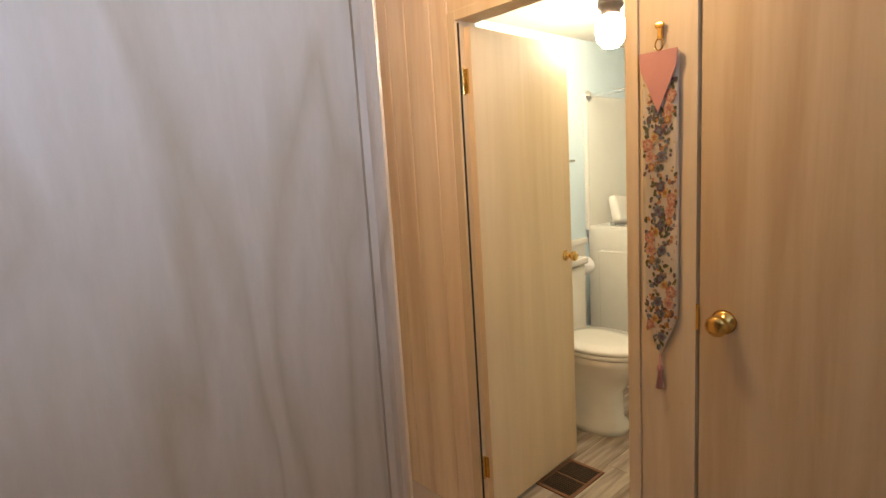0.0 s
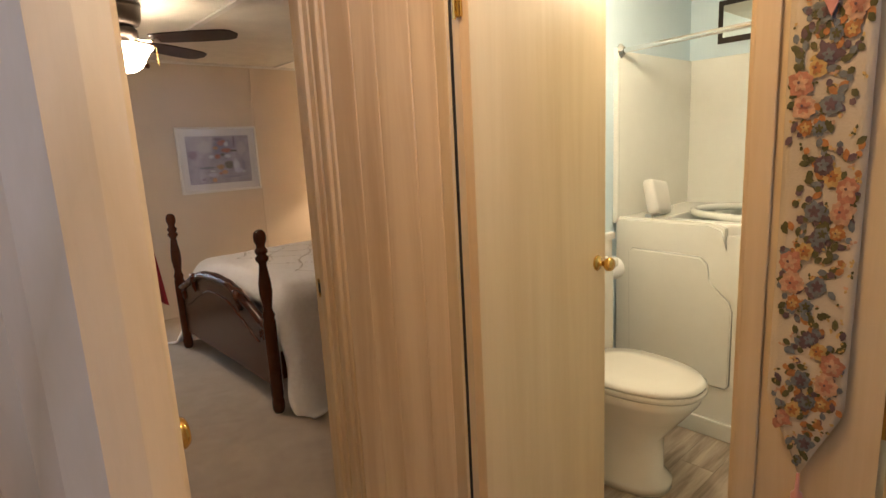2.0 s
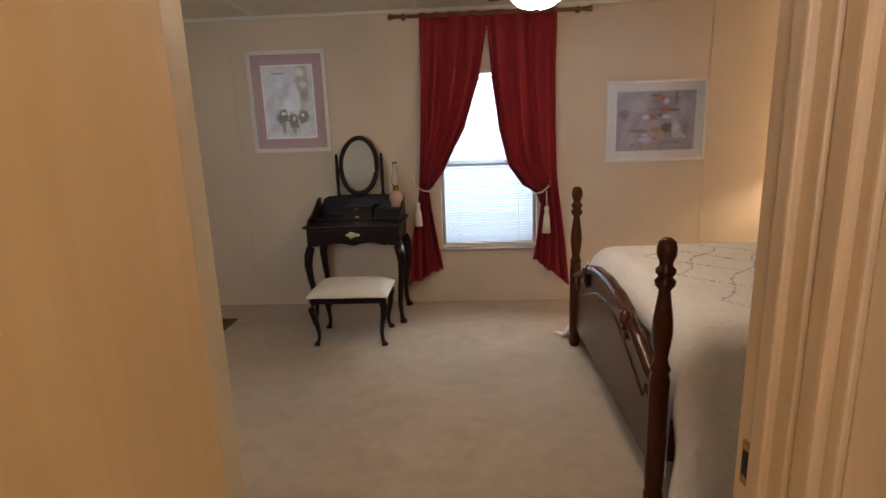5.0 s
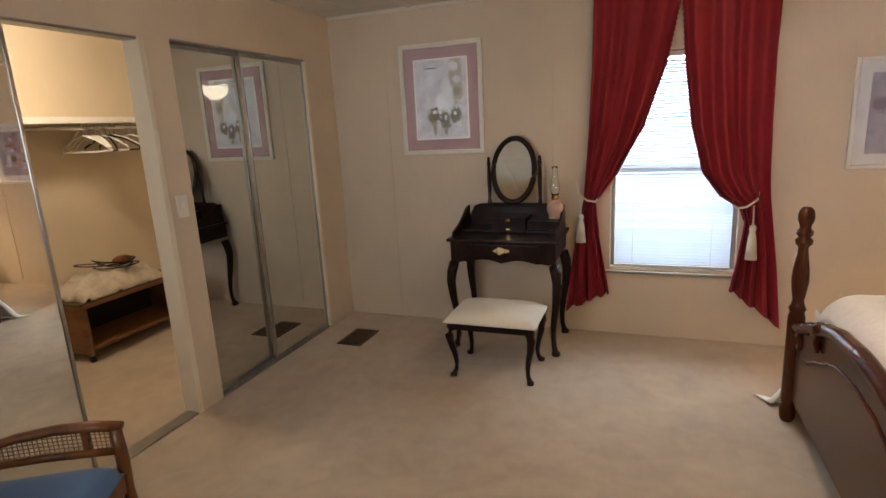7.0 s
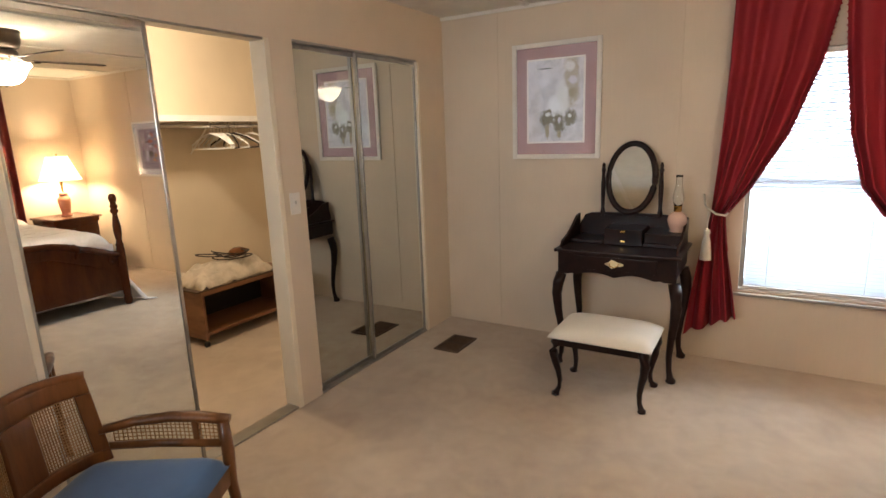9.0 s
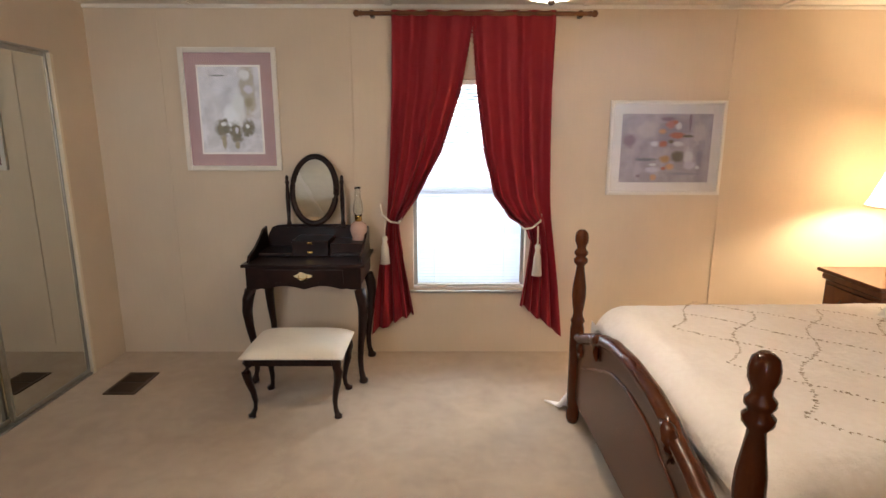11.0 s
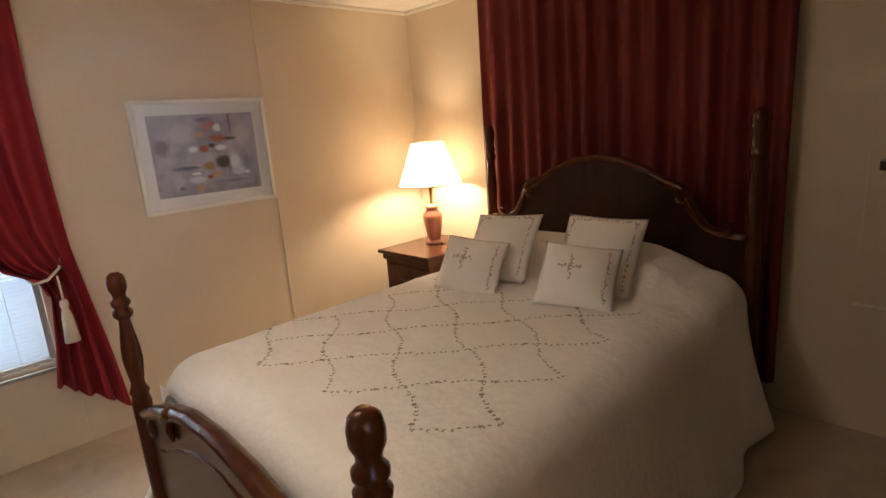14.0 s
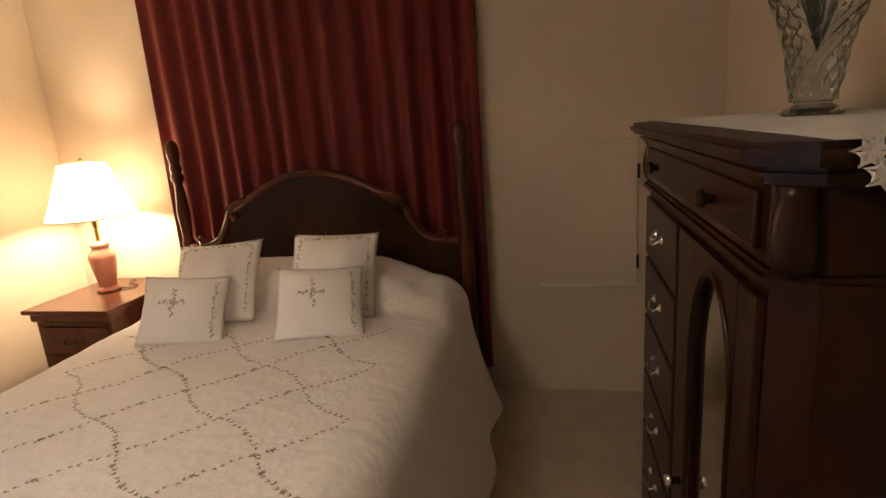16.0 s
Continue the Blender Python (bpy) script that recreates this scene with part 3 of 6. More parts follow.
for sx in (-0.24, 0.24):
    part("ladder_cord", tube([(sx, -0.013, WZ0 + 0.03), (sx, -0.013, WZ1 - 0.03)], 0.0012, 5), WHITEPLASTIC, blind)
structure("backdrop", boxes((-14, 18, 21, 21.2, -4, 14)), plain("overcast_distance", (0.75, 0.8, 0.85), 0.9), "pale bright distance outside the window", "backdrop")
structure("ground", boxes((-300, 300, 7.2, 300, -0.9, -0.7)), plain("outside_gravel", (0.30, 0.30, 0.28), 0.95), "pale ground outside the house", "ground")
ew = structure("window_2", boxes((-0.3, 1.0, -1.59, -1.51, 0.78, 0.82, 0.004)), WHITEPAINT, "entry window letting in cool daylight", "window")
part("window_frame", boxes((-0.3, -0.26, -1.57, -1.53, 0.82, 2.1), (0.96, 1.0, -1.57, -1.53, 0.82, 2.1), (-0.26, 0.96, -1.57, -1.53, 1.43, 1.47)), STEEL, ew)


w4 = structure("window_4", boxes((SX0 - 0.03, SX1 + 0.01, SOUTH + 0.001, SOUTH + 0.03, SZ0 - 0.04, SZ0 - 0.002, 0.005)), WHITEPAINT, "bright window on the door wall under a cloth valance", "window")
part("window_frame", boxes((SX0, SX0 + 0.03, 2.90, 2.93, SZ0, SZ1), (SX1 - 0.03, SX1, 2.90, 2.93, SZ0, SZ1), (SX0 + 0.03, SX1 - 0.03, 2.90, 2.93, SZ1 - 0.03, SZ1), (SX0 + 0.03, SX1 - 0.03, 2.90, 2.93, 1.45, 1.48)), STEEL, w4, "grey aluminium sash frame")
vl = thing("valance", "pale green gathered cloth valance over the window", "valance")
thick(part("cloth", grid(80, 8, lambda u, v: (SX0 - 0.03 + (SX1 - SX0 + 0.04) * u, SOUTH + 0.05 + 0.014 * math.sin(u * 80), 2.08 - 0.26 * v)), BORDER, vl, "", True), 0.002)
part("rod", tube([(SX0 - 0.04, SOUTH + 0.045, 2.07), (SX1 + 0.02, SOUTH + 0.045, 2.07)], 0.008, 8), WHITEPAINT, vl)


# ---- doors ----
def knob(parent, at, turn, name="door_knob"):
    """A round brass knob with its rose, pointing along the turned y axis."""
    prof = [(0.030, 0.0), (0.033, 0.004), (0.026, 0.010), (0.012, 0.014), (0.0115, 0.030), (0.020, 0.036), (0.0275, 0.046), (0.028, 0.056), (0.022, 0.064), (0.010, 0.066)]
    ob = part(name, lathe(prof, 22), BRASS, parent, "polished brass knob", True)
    ob.matrix_basis = pose(*at, *turn)
    return ob


def hinge(parent, x, y, z):
    h = part("hinge", boxes((x - 0.004, x + 0.004, y - 0.02, y + 0.016, z - 0.045, z + 0.045, 0.002)), BRASS, parent, "brass butt hinge")
    part("hinge_pin", lathe([(0.006, -0.05), (0.006, 0.05)], 10, (x - 0.008, y, z)), BRASS, h)


# bedroom door, swung back into the hall
d1 = tagged(thing("door_1", "", ""), "plain pale veneer door standing wide open along the hall", "door", kind="structure")
d1.matrix_basis = pose(1.262, 2.885, 0, 0, 0, -2.2)
part("door_slab", boxes((-0.036, 0.0, -0.715, 0.0, 0.012, 2.02, 0.003)), DOORWOOD, d1)
knob(d1, (0.0, -0.65, 0.985), (0, 90, 0))
knob(d1, (-0.036, -0.65, 0.985), (0, -90, 0))
part("latch_plate", boxes((-0.028, -0.008, -0.7185, -0.7145, 0.95, 1.02)), BRASS, d1)
# bathroom door, open into the bathroom
d2 = tagged(thing("door_2", "", ""), "plain cream veneer bathroom door opened inward", "door", kind="structure")
d2.matrix_basis = pose(2.035, 2.283, 0.012, 0, 0, 2.5)
part("door_slab", boxes((0.0, 0.648, -0.036, 0.0, 0.012, 1.965, 0.003)), DOORWOOD, d2)
knob(d2, (0.592, -0.036, 1.018), (90, 0, 0)).scale = (0.82, 0.82, 0.9)
knob(d2, (0.592, 0.0, 1.018), (-90, 0, 0)).scale = (0.82, 0.82, 0.9)
for hz in (0.22, 1.77):
    hinge(d2, -0.008, -0.002, hz)
# closed closet door in the hall
d3 = tagged(thing("door_3", "", ""), "closed tan veneer door in the hall", "door", kind="structure")
part("door_slab", boxes((2.006, 2.04, 0.665, 1.409, 0.012, 2.025, 0.003)), DARKDOOR, d3)
knob(d3, (2.006, 1.345, 1.022), (0, -90, 0))
part("latch_plate", boxes((2.0, 2.008, 1.4095, 1.4165, 0.99, 1.06)), BRASS, d3)
structure("trim", boxes((1.992, 2.0, 1.575, 1.61, 0, BTOP + 0.03, 0.003), (1.992, 2.003, BY1 - 0.012, BY1 + 0.03, 0, BTOP + 0.03, 0.003), (1.992, 2.0, BY0 + 0.01, BY1 - 0.012, BTOP - 0.005, BTOP + 0.03, 0.003)), PALE, "narrow pale wood bathroom door casing", "casing")
# black strip laid in place of the shade between jamb and bathroom door
structure("trim", boxes((2.001, 2.006, BY1 - 0.0195, BY1 - 0.0135, 0.012, BTOP - 0.012)), BLACK, "black strip standing in for the shade in the hinge-side door gap", "joint")
structure("trim", boxes((2.0, 2.1, BY0, BY0 + 0.018, 0, BTOP, 0.002), (2.0, 2.1, BY1 - 0.014, BY1 - 0.001, 0, BTOP, 0.002)), PALE, "pale wood bathroom door jamb", "jamb")
# bedroom door jambs and casing
structure("trim", boxes((1.968, 1.995, 2.872, 2.984, 0, DTOP, 0.003), (1.955, 1.97, 2.90, 2.93, 0, DTOP, 0.004), (1.972, 2.003, 2.832, 2.870, 0, DTOP + 0.06, 0.008, 3), (1.985, 2.003, 2.811, 2.833, 0, DTOP + 0.06, 0.004)), PALE, "fluted pale wood door casing with a strike hole", "casing")
structure("trim", boxes((1.219, 1.236, 2.889, 2.984, 0, DTOP, 0.003)), CASING, "cream door jamb", "jamb")
structure("trim", boxes((1.236, 1.968, 2.872, 2.984, DTOP - 0.018, DTOP, 0.003)), PALE, "pale wood head jamb", "jamb")
strike = tagged(part("strike_plate", boxes((1.964, 1.9685, 2.935, 2.962, 0.945, 1.01, 0.001))
                     , BRASS), "brass strike plate with a dark latch hole in the door jamb", "strike plate")
part("latch_hole", boxes((1.9625, 1.966, 2.941, 2.957, 0.96, 0.997, 0.0008)), BLACK, strike)


# ---- closet ----
def sliding_door(y0, y1, x, top, label, glass):
    d = thing("mirror_door", label, "mirror door", (x, 0, 0), 0, "sliding mirror doors of the closets")
    part("mirror", boxes((-0.008, 0.0, y0 + 0.012, y1 - 0.012, 0.03, top - 0.02)), glass, d, "silvered mirror panel")
    for a, b in ((y0, y0 + 0.016), (y1 - 0.016, y1)):
        part("stile", boxes((-0.016, 0.006, a, b, 0.012, top, 0.003)), STEEL, d, "grey aluminium stile")
    part("top_rail", boxes((-0.014, 0.004, y0 + 0.016, y1 - 0.016, top - 0.025, top, 0.002)), STEEL, d)
    part("bottom_rail", boxes((-0.014, 0.004, y0 + 0.016, y1 - 0.016, 0.012, 0.036, 0.002)), STEEL, d)
    return d


sliding_door(C1A + 0.005, 4.335, WEST - 0.022, CTOP - 0.012, "tall mirrored closet door slid half open", MIRROR)
sliding_door(C1A + 0.02, 4.325, WEST - 0.06, CTOP - 0.012, "tall mirrored closet door stacked behind another", MIRROR)
sliding_door(C2A + 0.005, 5.665, WEST - 0.05, CTOP + 0.003, "closed mirrored closet door in a dark metal frame", DARKMIRROR)
sliding_door(5.635, C2B - 0.005, WEST - 0.022, CTOP + 0.003, "closed mirrored closet door in a dark metal frame", DARKMIRROR)
for a, b, top in ((C1A, C1B, CTOP), (C2A, C2B, CTOP + 0.015)):
    structure("trim", boxes((WEST - 0.085, WEST - 0.004, a, b, 0.0, 0.012, 0.003)), STEEL, "dull metal sliding-door floor track", "track")
    structure("trim", boxes((WEST - 0.085, WEST - 0.002, a, b, top - 0.012, top, 0.002)), STEEL, "dark metal sliding-door head track", "track")
structure("trim", boxes((WEST - 0.10, WEST + 0.006, C1B - 0.004, C1B + 0.03, 0, CTOP, 0.004)), CASING, "cream closet jamb", "jamb")
structure("trim", boxes((WEST - 0.10, WEST + 0.004, C2B - 0.004, C2B + 0.022, 0, CTOP, 0.004), (WEST - 0.10, WEST + 0.004, C1A - 0.022, C1A + 0.004, 0, CTOP, 0.004)), CASING, "cream closet jamb", "jamb")
sw = thing("light_switch", "ivory light switch plate on the closet post", "switch", (WEST, 5.025, 1.146))
part("plate", boxes((0.0, 0.006, -0.036, 0.036, -0.058, 0.058, 0.003)), WHITEPLASTIC, sw)
part("toggle", boxes((0.004, 0.018, -0.005, 0.005, -0.004, 0.016, 0.002)), WHITEPLASTIC, sw)

shelf = thing("closet_shelf", "white wire-front closet shelf with a hanging rod", "shelf")
part("shelf_board", boxes((-2.4, -2.07, 3.1, NORTH, 1.66, 1.675, 0.002)), WHITEPAINT, shelf)
part("front_lip", boxes((-2.085, -2.065, 3.1, NORTH, 1.63, 1.66, 0.004)), WHITEPAINT, shelf)
part("rod", tube([(-2.14, 3.1, 1.60), (-2.14, NORTH, 1.60)], 0.015, 12), CHROME, shelf, "chrome hanging rod")
for by in (4.4, 5.62):
    part("bracket", tube([(-2.39, by, 1.40), (-2.10, by, 1.64)], 0.006, 6), WHITEPAINT, shelf)


def hanger(at, turn, material, label):
    h = thing("clothes_hanger", label, "hanger", at, turn, "hangers on the closet rod")
    hook = [(0.0, 0, 0.0)] + [(0.022 * math.sin(a), 0, 0.02 - 0.022 + 0.022 * math.cos(a) + 0.0) for a in [math.radians(k) for k in range(-60, 200, 26)]]
    part("hook", tube([(p[0], 0, p[2] + 0.022) for p in hook[1:]] + [(0, 0, -0.045)], 0.003, 6), CHROME, h)
    part("body", tube([(0, 0, -0.045), (-0.1, 0, -0.075), (-0.2, 0, -0.13), (-0.205, 0, -0.155), (-0.1, 0, -0.16), (0.1, 0, -0.16), (0.205, 0, -0.155), (0.2, 0, -0.13), (0.1, 0, -0.075), (0, 0, -0.045)], 0.0065, 7), material, h)
    return h


for k in range(11):
    y = 5.62 + 0.030 * k + random.uniform(-0.006, 0.006)
    if k > 8:
        y += 0.10
    dark = k in (6, 7)
    hanger((-2.14, y, 1.592), random.uniform(-28, 28), BRONZE if dark else WHITEPLASTIC, "dark wire clothes hanger on the rod" if dark else "white plastic clothes hanger on the rod")

bench = thing("low_stand", "low open teak-veneer stand on casters against the closet wall", "stand", (-2.17, 5.70, 0))
part("top", boxes((-0.22, 0.22, -0.45, 0.45, 0.40, 0.43, 0.003)), TEAK, bench)
for yy in (-0.435, 0.415):
    part("side_panel", boxes((-0.20, 0.20, yy, yy + 0.02, 0.06, 0.40, 0.002)), TEAK, bench)
part("bottom_shelf", boxes((-0.20, 0.20, -0.415, 0.415, 0.09, 0.112, 0.002)), TEAK, bench)
part("back_panel", boxes((-0.20, -0.19, -0.415, 0.415, 0.112, 0.40)), BLACK, bench)
for cx in (-0.17, 0.17):
    for cy in (-0.42, 0.42):
        c = part("caster", lathe([(0.012, -0.014), (0.022, -0.012), (0.022, 0.012), (0.012, 0.014)], 14), BLACK, bench)
        c.matrix_basis = pose(cx, cy, 0.023, 90)
        part("stem", boxes((cx - 0.006, cx + 0.006, cy - 0.006, cy + 0.006, 0.04, 0.062)), CHROME, bench)
bundle = thing("folded_blankets", "pile of folded beige bundles wrapped in clear plastic", "bundle", (-2.15, 5.62, 0.43))
bm = grid(30, 30, lambda u, v: (0.19 * (2 * u - 1), 0.36 * (2 * v - 1), 0.005 + 0.13 * (1 - abs(2 * u - 1) ** 4) * (1 - abs(2 * v - 1) ** 5) + 0.045 * noise.noise((7 * u, 9 * v, 0)) + 0.02 * noise.noise((17 * u, 21 * v, 3))))
thick(part("wrapped_blanket", bm, PAPER, bundle, smooth=True), 0.006)
part("lower_board", boxes((-0.2, 0.2, -0.40, 0.38, 0.0, 0.012, 0.003)), BROWNMETAL, bundle)
cord = thing("coiled_cord", "tangle of dark electric cord on the bundles", "cord", (-2.13, 5.65, 0.57))
part("cord", tube([(0.10 * math.cos(a * 0.9) + 0.05 * math.sin(a * 2.1), 0.17 * math.sin(a) * (0.6 + 0.4 * math.cos(a * 0.37)) + 0.03 * math.cos(a * 1.7), 0.02 + 0.006 * a * 0.35 + 0.012 * math.sin(a * 1.9)) for a in [k * 0.25 for k in range(96)]], 0.005, 6), BRONZE, cord)
bm = bmesh.new()
bmesh.ops.create_icosphere(bm, subdivisions=2, radius=0.06, matrix=Matrix.LocRotScale((0.0, 0.1, 0.05), None, (0.9, 1.5, 0.6)))
for v in bm.verts:
    v.co += 0.012 * noise.noise_vector(v.co * 26)
part("cord_bundle", bm, WALNUT, cord)
cl = thing("closet_lamp", "lit white ceiling lamp inside the closet", "ceiling lamp", (-1.6, 5.0, CEILZ))
part("base", lathe([(0.08, -0.02), (0.085, 0.0)], 24), WHITEPAINT, cl)


# ---- bedroom: bed ----
BX, FYC, HYC = 2.26, 4.885, 4.937


def mid(x):
    """The bed's centre line, which stands slightly askew."""
    return FYC + (HYC - FYC) * (x - BX) / 2.17


bed = thing("bed", "carved cherry four-poster bed with arched headboard and footboard", "bed")
foot_prof = [(0.026, 0.0), (0.034, 0.02), (0.036, 0.06), (0.030, 0.085), (0.034, 0.10), (0.036, 0.52), (0.030, 0.545), (0.037, 0.56), (0.028, 0.58), (0.024, 0.60), (0.030, 0.64), (0.036, 0.69), (0.034, 0.74), (0.024, 0.81), (0.020, 0.845), (0.034, 0.862), (0.036, 0.878), (0.024, 0.892), (0.034, 0.905), (0.034, 0.918), (0.023, 0.93), (0.024, 0.945), (0.033, 0.965), (0.034, 0.99), (0.029, 1.012), (0.015, 1.025)]
for py in (FYC - 0.784, FYC + 0.784):
    p = part("foot_post", lathe([(r, z * 1.027) for r, z in foot_prof], 20, (BX, py, 0)), CHERRY, bed, "turned foot post with a rounded finial", True)
head_prof = [(r, z) for r, z in foot_prof[:7]] + [(0.036, 0.86), (0.028, 0.88), (0.037, 0.90), (0.026, 0.925), (0.032, 1.0), (0.035, 1.06), (0.030, 1.14), (0.021, 1.21), (0.034, 1.235), (0.036, 1.255), (0.024, 1.27), (0.034, 1.29), (0.024, 1.315), (0.033, 1.36), (0.034, 1.39), (0.028, 1.42), (0.014, 1.435)]
for py in (HYC - 0.765, HYC + 0.765):
    part("head_post", lathe([(r, z * 1.022) for r, z in head_prof], 20, (4.43, py, 0)), CHERRY, bed, "", True)


def head_top(u):
    """Height of the headboard's edge; u from -1 to 1."""
    return curve_at([(0.0, 1.263), (0.13, 1.25), (0.25, 1.205), (0.35, 1.15), (0.43, 1.105), (0.475, 1.085), (0.50, 1.03), (0.53, 0.972), (0.575, 0.925), (0.64, 0.905), (0.74, 0.90)], abs(u) * 0.74)


def foot_top(u):
    return curve_at([(0.0, 0.672), (0.2, 0.66), (0.34, 0.632), (0.39, 0.606), (0.5, 0.578), (0.61, 0.538), (0.70, 0.50), (0.764, 0.488)], abs(u) * 0.764)


us = [k / 40 for k in range(-40, 41)]
out = [(HYC + 0.74 * u, head_top(u)) for u in us] + [(HYC + 0.74, 0.35), (HYC - 0.74, 0.35)]
part("headboard", slab(out, 0.03, lambda u, v, w: (4.41 + w, u, v), 0.003), DARKCHERRY, bed, "arched glossy headboard panel")
part("headboard_moulding", tube([(4.413, HYC + 0.74 * u, head_top(u)) for u in us], 0.022, 10), CHERRY, bed, "", True)
for s in (-1, 1):
    ear = [(0.36, 1.152), (0.41, 1.135), (0.450, 1.118), (0.472, 1.092), (0.470, 1.062), (0.448, 1.048), (0.428, 1.060), (0.432, 1.080), (0.448, 1.084)]
    part("scroll", tube([(4.398, HYC + s * y, z) for y, z in ear], [0.010, 0.018, 0.022, 0.022, 0.019, 0.016, 0.013, 0.010, 0.007], 10), CHERRY, bed, "carved upper scroll of the headboard", True)
    ogee = [(0.468, 1.075), (0.492, 1.035), (0.518, 0.985), (0.556, 0.938), (0.605, 0.910), (0.650, 0.908), (0.680, 0.928), (0.678, 0.955), (0.655, 0.962), (0.642, 0.948)]
    part("scroll", tube([(4.398, HYC + s * y, z) for y, z in ogee], [0.012, 0.017, 0.019, 0.019, 0.019, 0.018, 0.016, 0.013, 0.010, 0.007], 10), CHERRY, bed, "carved lower scroll of the headboard", True)
out = [(FYC + 0.764 * u, foot_top(u)) for u in us] + [(FYC + 0.764, 0.14), (FYC - 0.764, 0.14)]
part("footboard", slab(out, 0.026, lambda u, v, w: (BX - 0.002 + w, u, v), 0.003), CHERRY, bed, "low arched footboard panel")
part("footboard_rail", tube([(BX + 0.008, FYC + 0.759 * u, foot_top(u) + 0.004) for u in us], 0.034, 12, flat=0.85), CHERRY, bed, "thick rounded arch rail", True)
for s in (-1, 1):
    leaf_pts = [(0.33, 0.640), (0.375, 0.632), (0.405, 0.612), (0.415, 0.585), (0.400, 0.560), (0.385, 0.520)]
    part("carved_leaf", tube([(BX - 0.012, FYC + s * y, z) for y, z in leaf_pts], [0.012, 0.026, 0.030, 0.024, 0.016, 0.006], 10), CHERRY, bed, "carved leaf where the rail steps down", True)
part("inner_moulding", tube([(BX - 0.004, FYC + 0.62 * u, foot_top(u) - 0.105) for u in us], 0.005, 8), CHERRY, bed, "", True)
for s in (-1, 1):
    sc = [(BX - 0.004, FYC + s * (0.689 + 0.032 * math.cos(a) * (1 - a / 16)), 0.445 + 0.034 * math.sin(a) * (1 - a / 16)) for a in [k * 0.35 for k in range(22)]]
    part("scroll", tube(sc, 0.013, 8), CHERRY, bed, "carved scroll", True)
    part("side_rail", boxes((BX + 0.02, 4.41, 4.911 + s * 0.745 - 0.014, 4.911 + s * 0.745 + 0.014, 0.16, 0.32, 0.006)), CHERRY, bed)
mattress = tagged(part("mattress", boxes((2.41, 4.38, 4.25, 5.58, 0.2, 0.575, 0.05, 3)), WHITEPAINT), "thick white mattress hidden under the coverlet", "mattress")

# coverlet: one sheet over mattress and pillows, hanging over both sides
SIDE = 0.66


def bed_top(x, y):
    w = (y - mid(x)) / 0.74
    z = 0.695 + 0.018 * (1 - w * w)
    bump = smooth01(3.90, 4.06, x) * (1 - smooth01(4.26, 4.40, x) * 0.3)
    z += 0.155 * bump * (1 - smooth01(0.45, 1.0, abs(w)) * 0.95)
    d = min(0.14, max(0.0, 2.465 - x))
    z -= 0.14 - math.sqrt(0.0196 - d * d)
    return z + 0.006 * noise.noise((x * 4, y * 4, 0)) + 0.003 * noise.noise((x * 26, y * 26, 1))


def cover(u, v):
    x = 2.325 + (4.39 - 2.325) * u
    s = -(0.74 + SIDE) + 2 * (0.74 + SIDE) * v
    side = 1 if s > 0 else -1
    a = abs(s)
    wave = math.sin(x * 9.0 + side) * 0.5 + math.sin(x * 17 + 2.1 * side) * 0.3
    if a <= 0.60:
        return (x, mid(x) + s, bed_top(x, mid(x) + s))
    top = bed_top(x, mid(x) + side * 0.60)
    t = a - 0.60
    r = 0.16
    if t < r * 1.57:
        ang = t / r
        return (x, mid(x) + side * (0.60 + r * math.sin(ang)), top - r * (1 - math.cos(ang)))
    d = t - r * 1.57
    f = d / 0.6
    end = smooth01(2.62, 2.325, x)
    flare = (0.15 if side < 0 else 0.08) + end * (0.14 if side < 0 else 0.20)
    return (x + (0.05 * f * math.sin(f * 9) - 0.03 * f if side < 0 else -0.20 * f ** 1.5) * end, mid(x) + side * (0.76 + flare * f ** 1.4 + 0.045 * wave * f * f), max(0.012, top - r - d))


cov = thing("coverlet", "off-white quilted bedspread embroidered with a vine lattice", "bedspread")
part("bedspread", grid(150, 150, cover), WHITECLOTH, cov, "", True)
thick(cov.children[0], 0.008)
part("foot_drop", grid(8, 40, lambda u, v: (2.326 - 0.012 * math.sin(u * 1.5), FYC + 0.755 * (2 * v - 1), bed_top(2.33, FYC + 0.70 * (2 * v - 1)) - 0.012 - 0.48 * u)), WHITECLOTH, cov, "", True)
bm = bmesh.new()
rnd = random.Random(5)


def leaf(x, y, ang, ln, w):
    z = bed_top(x, y) + 0.0085
    d, n = Vector((math.cos(ang), math.sin(ang), 0)), Vector((-math.sin(ang), math.cos(ang), 0))
    c = Vector((x, y, z))
    vs = [bm.verts.new(c + d * ln * a + n * w * b + Vector((0, 0, h))) for a, b, h in ((0, 0, 0), (0.35, 0.5, 0.0012), (1, 0, 0), (0.35, -0.5, 0.0012))]
    bm.faces.new(vs)


def vine(path):
    pts = [Vector((*p, 0)) for p in path]
    run = 0.0
    for a, b in zip(pts, pts[1:]):
        d = b - a
        ln = d.length
        ang = math.atan2(d.y, d.x)
        k = 0.0
        while k < ln:
            p = a + d * (k / ln)
            leaf(p.x, p.y, ang + rnd.uniform(-0.35, 0.35), 0.015, 0.0050)
            leaf(p.x, p.y, ang + rnd.choice((-1, 1)) * rnd.uniform(0.6, 1.2), rnd.uniform(0.011, 0.018), 0.0070)
            if rnd.random() < 0.11:
                for q in range(5):
                    leaf(p.x, p.y + 0.004, q * 1.256, 0.011, 0.008)
            k += 0.0235


# ogee lattice of vines: two families of wavy runs meeting at the nodes of a slanted grid
def node(a, b):
    return Vector((2.612 + 0.182 * a + 0.141 * b, 4.437 - 0.167 * a + 0.198 * b))


def on_bed(p):
    return 2.50 < p.x < 3.82 and 4.25 < p.y < 5.58


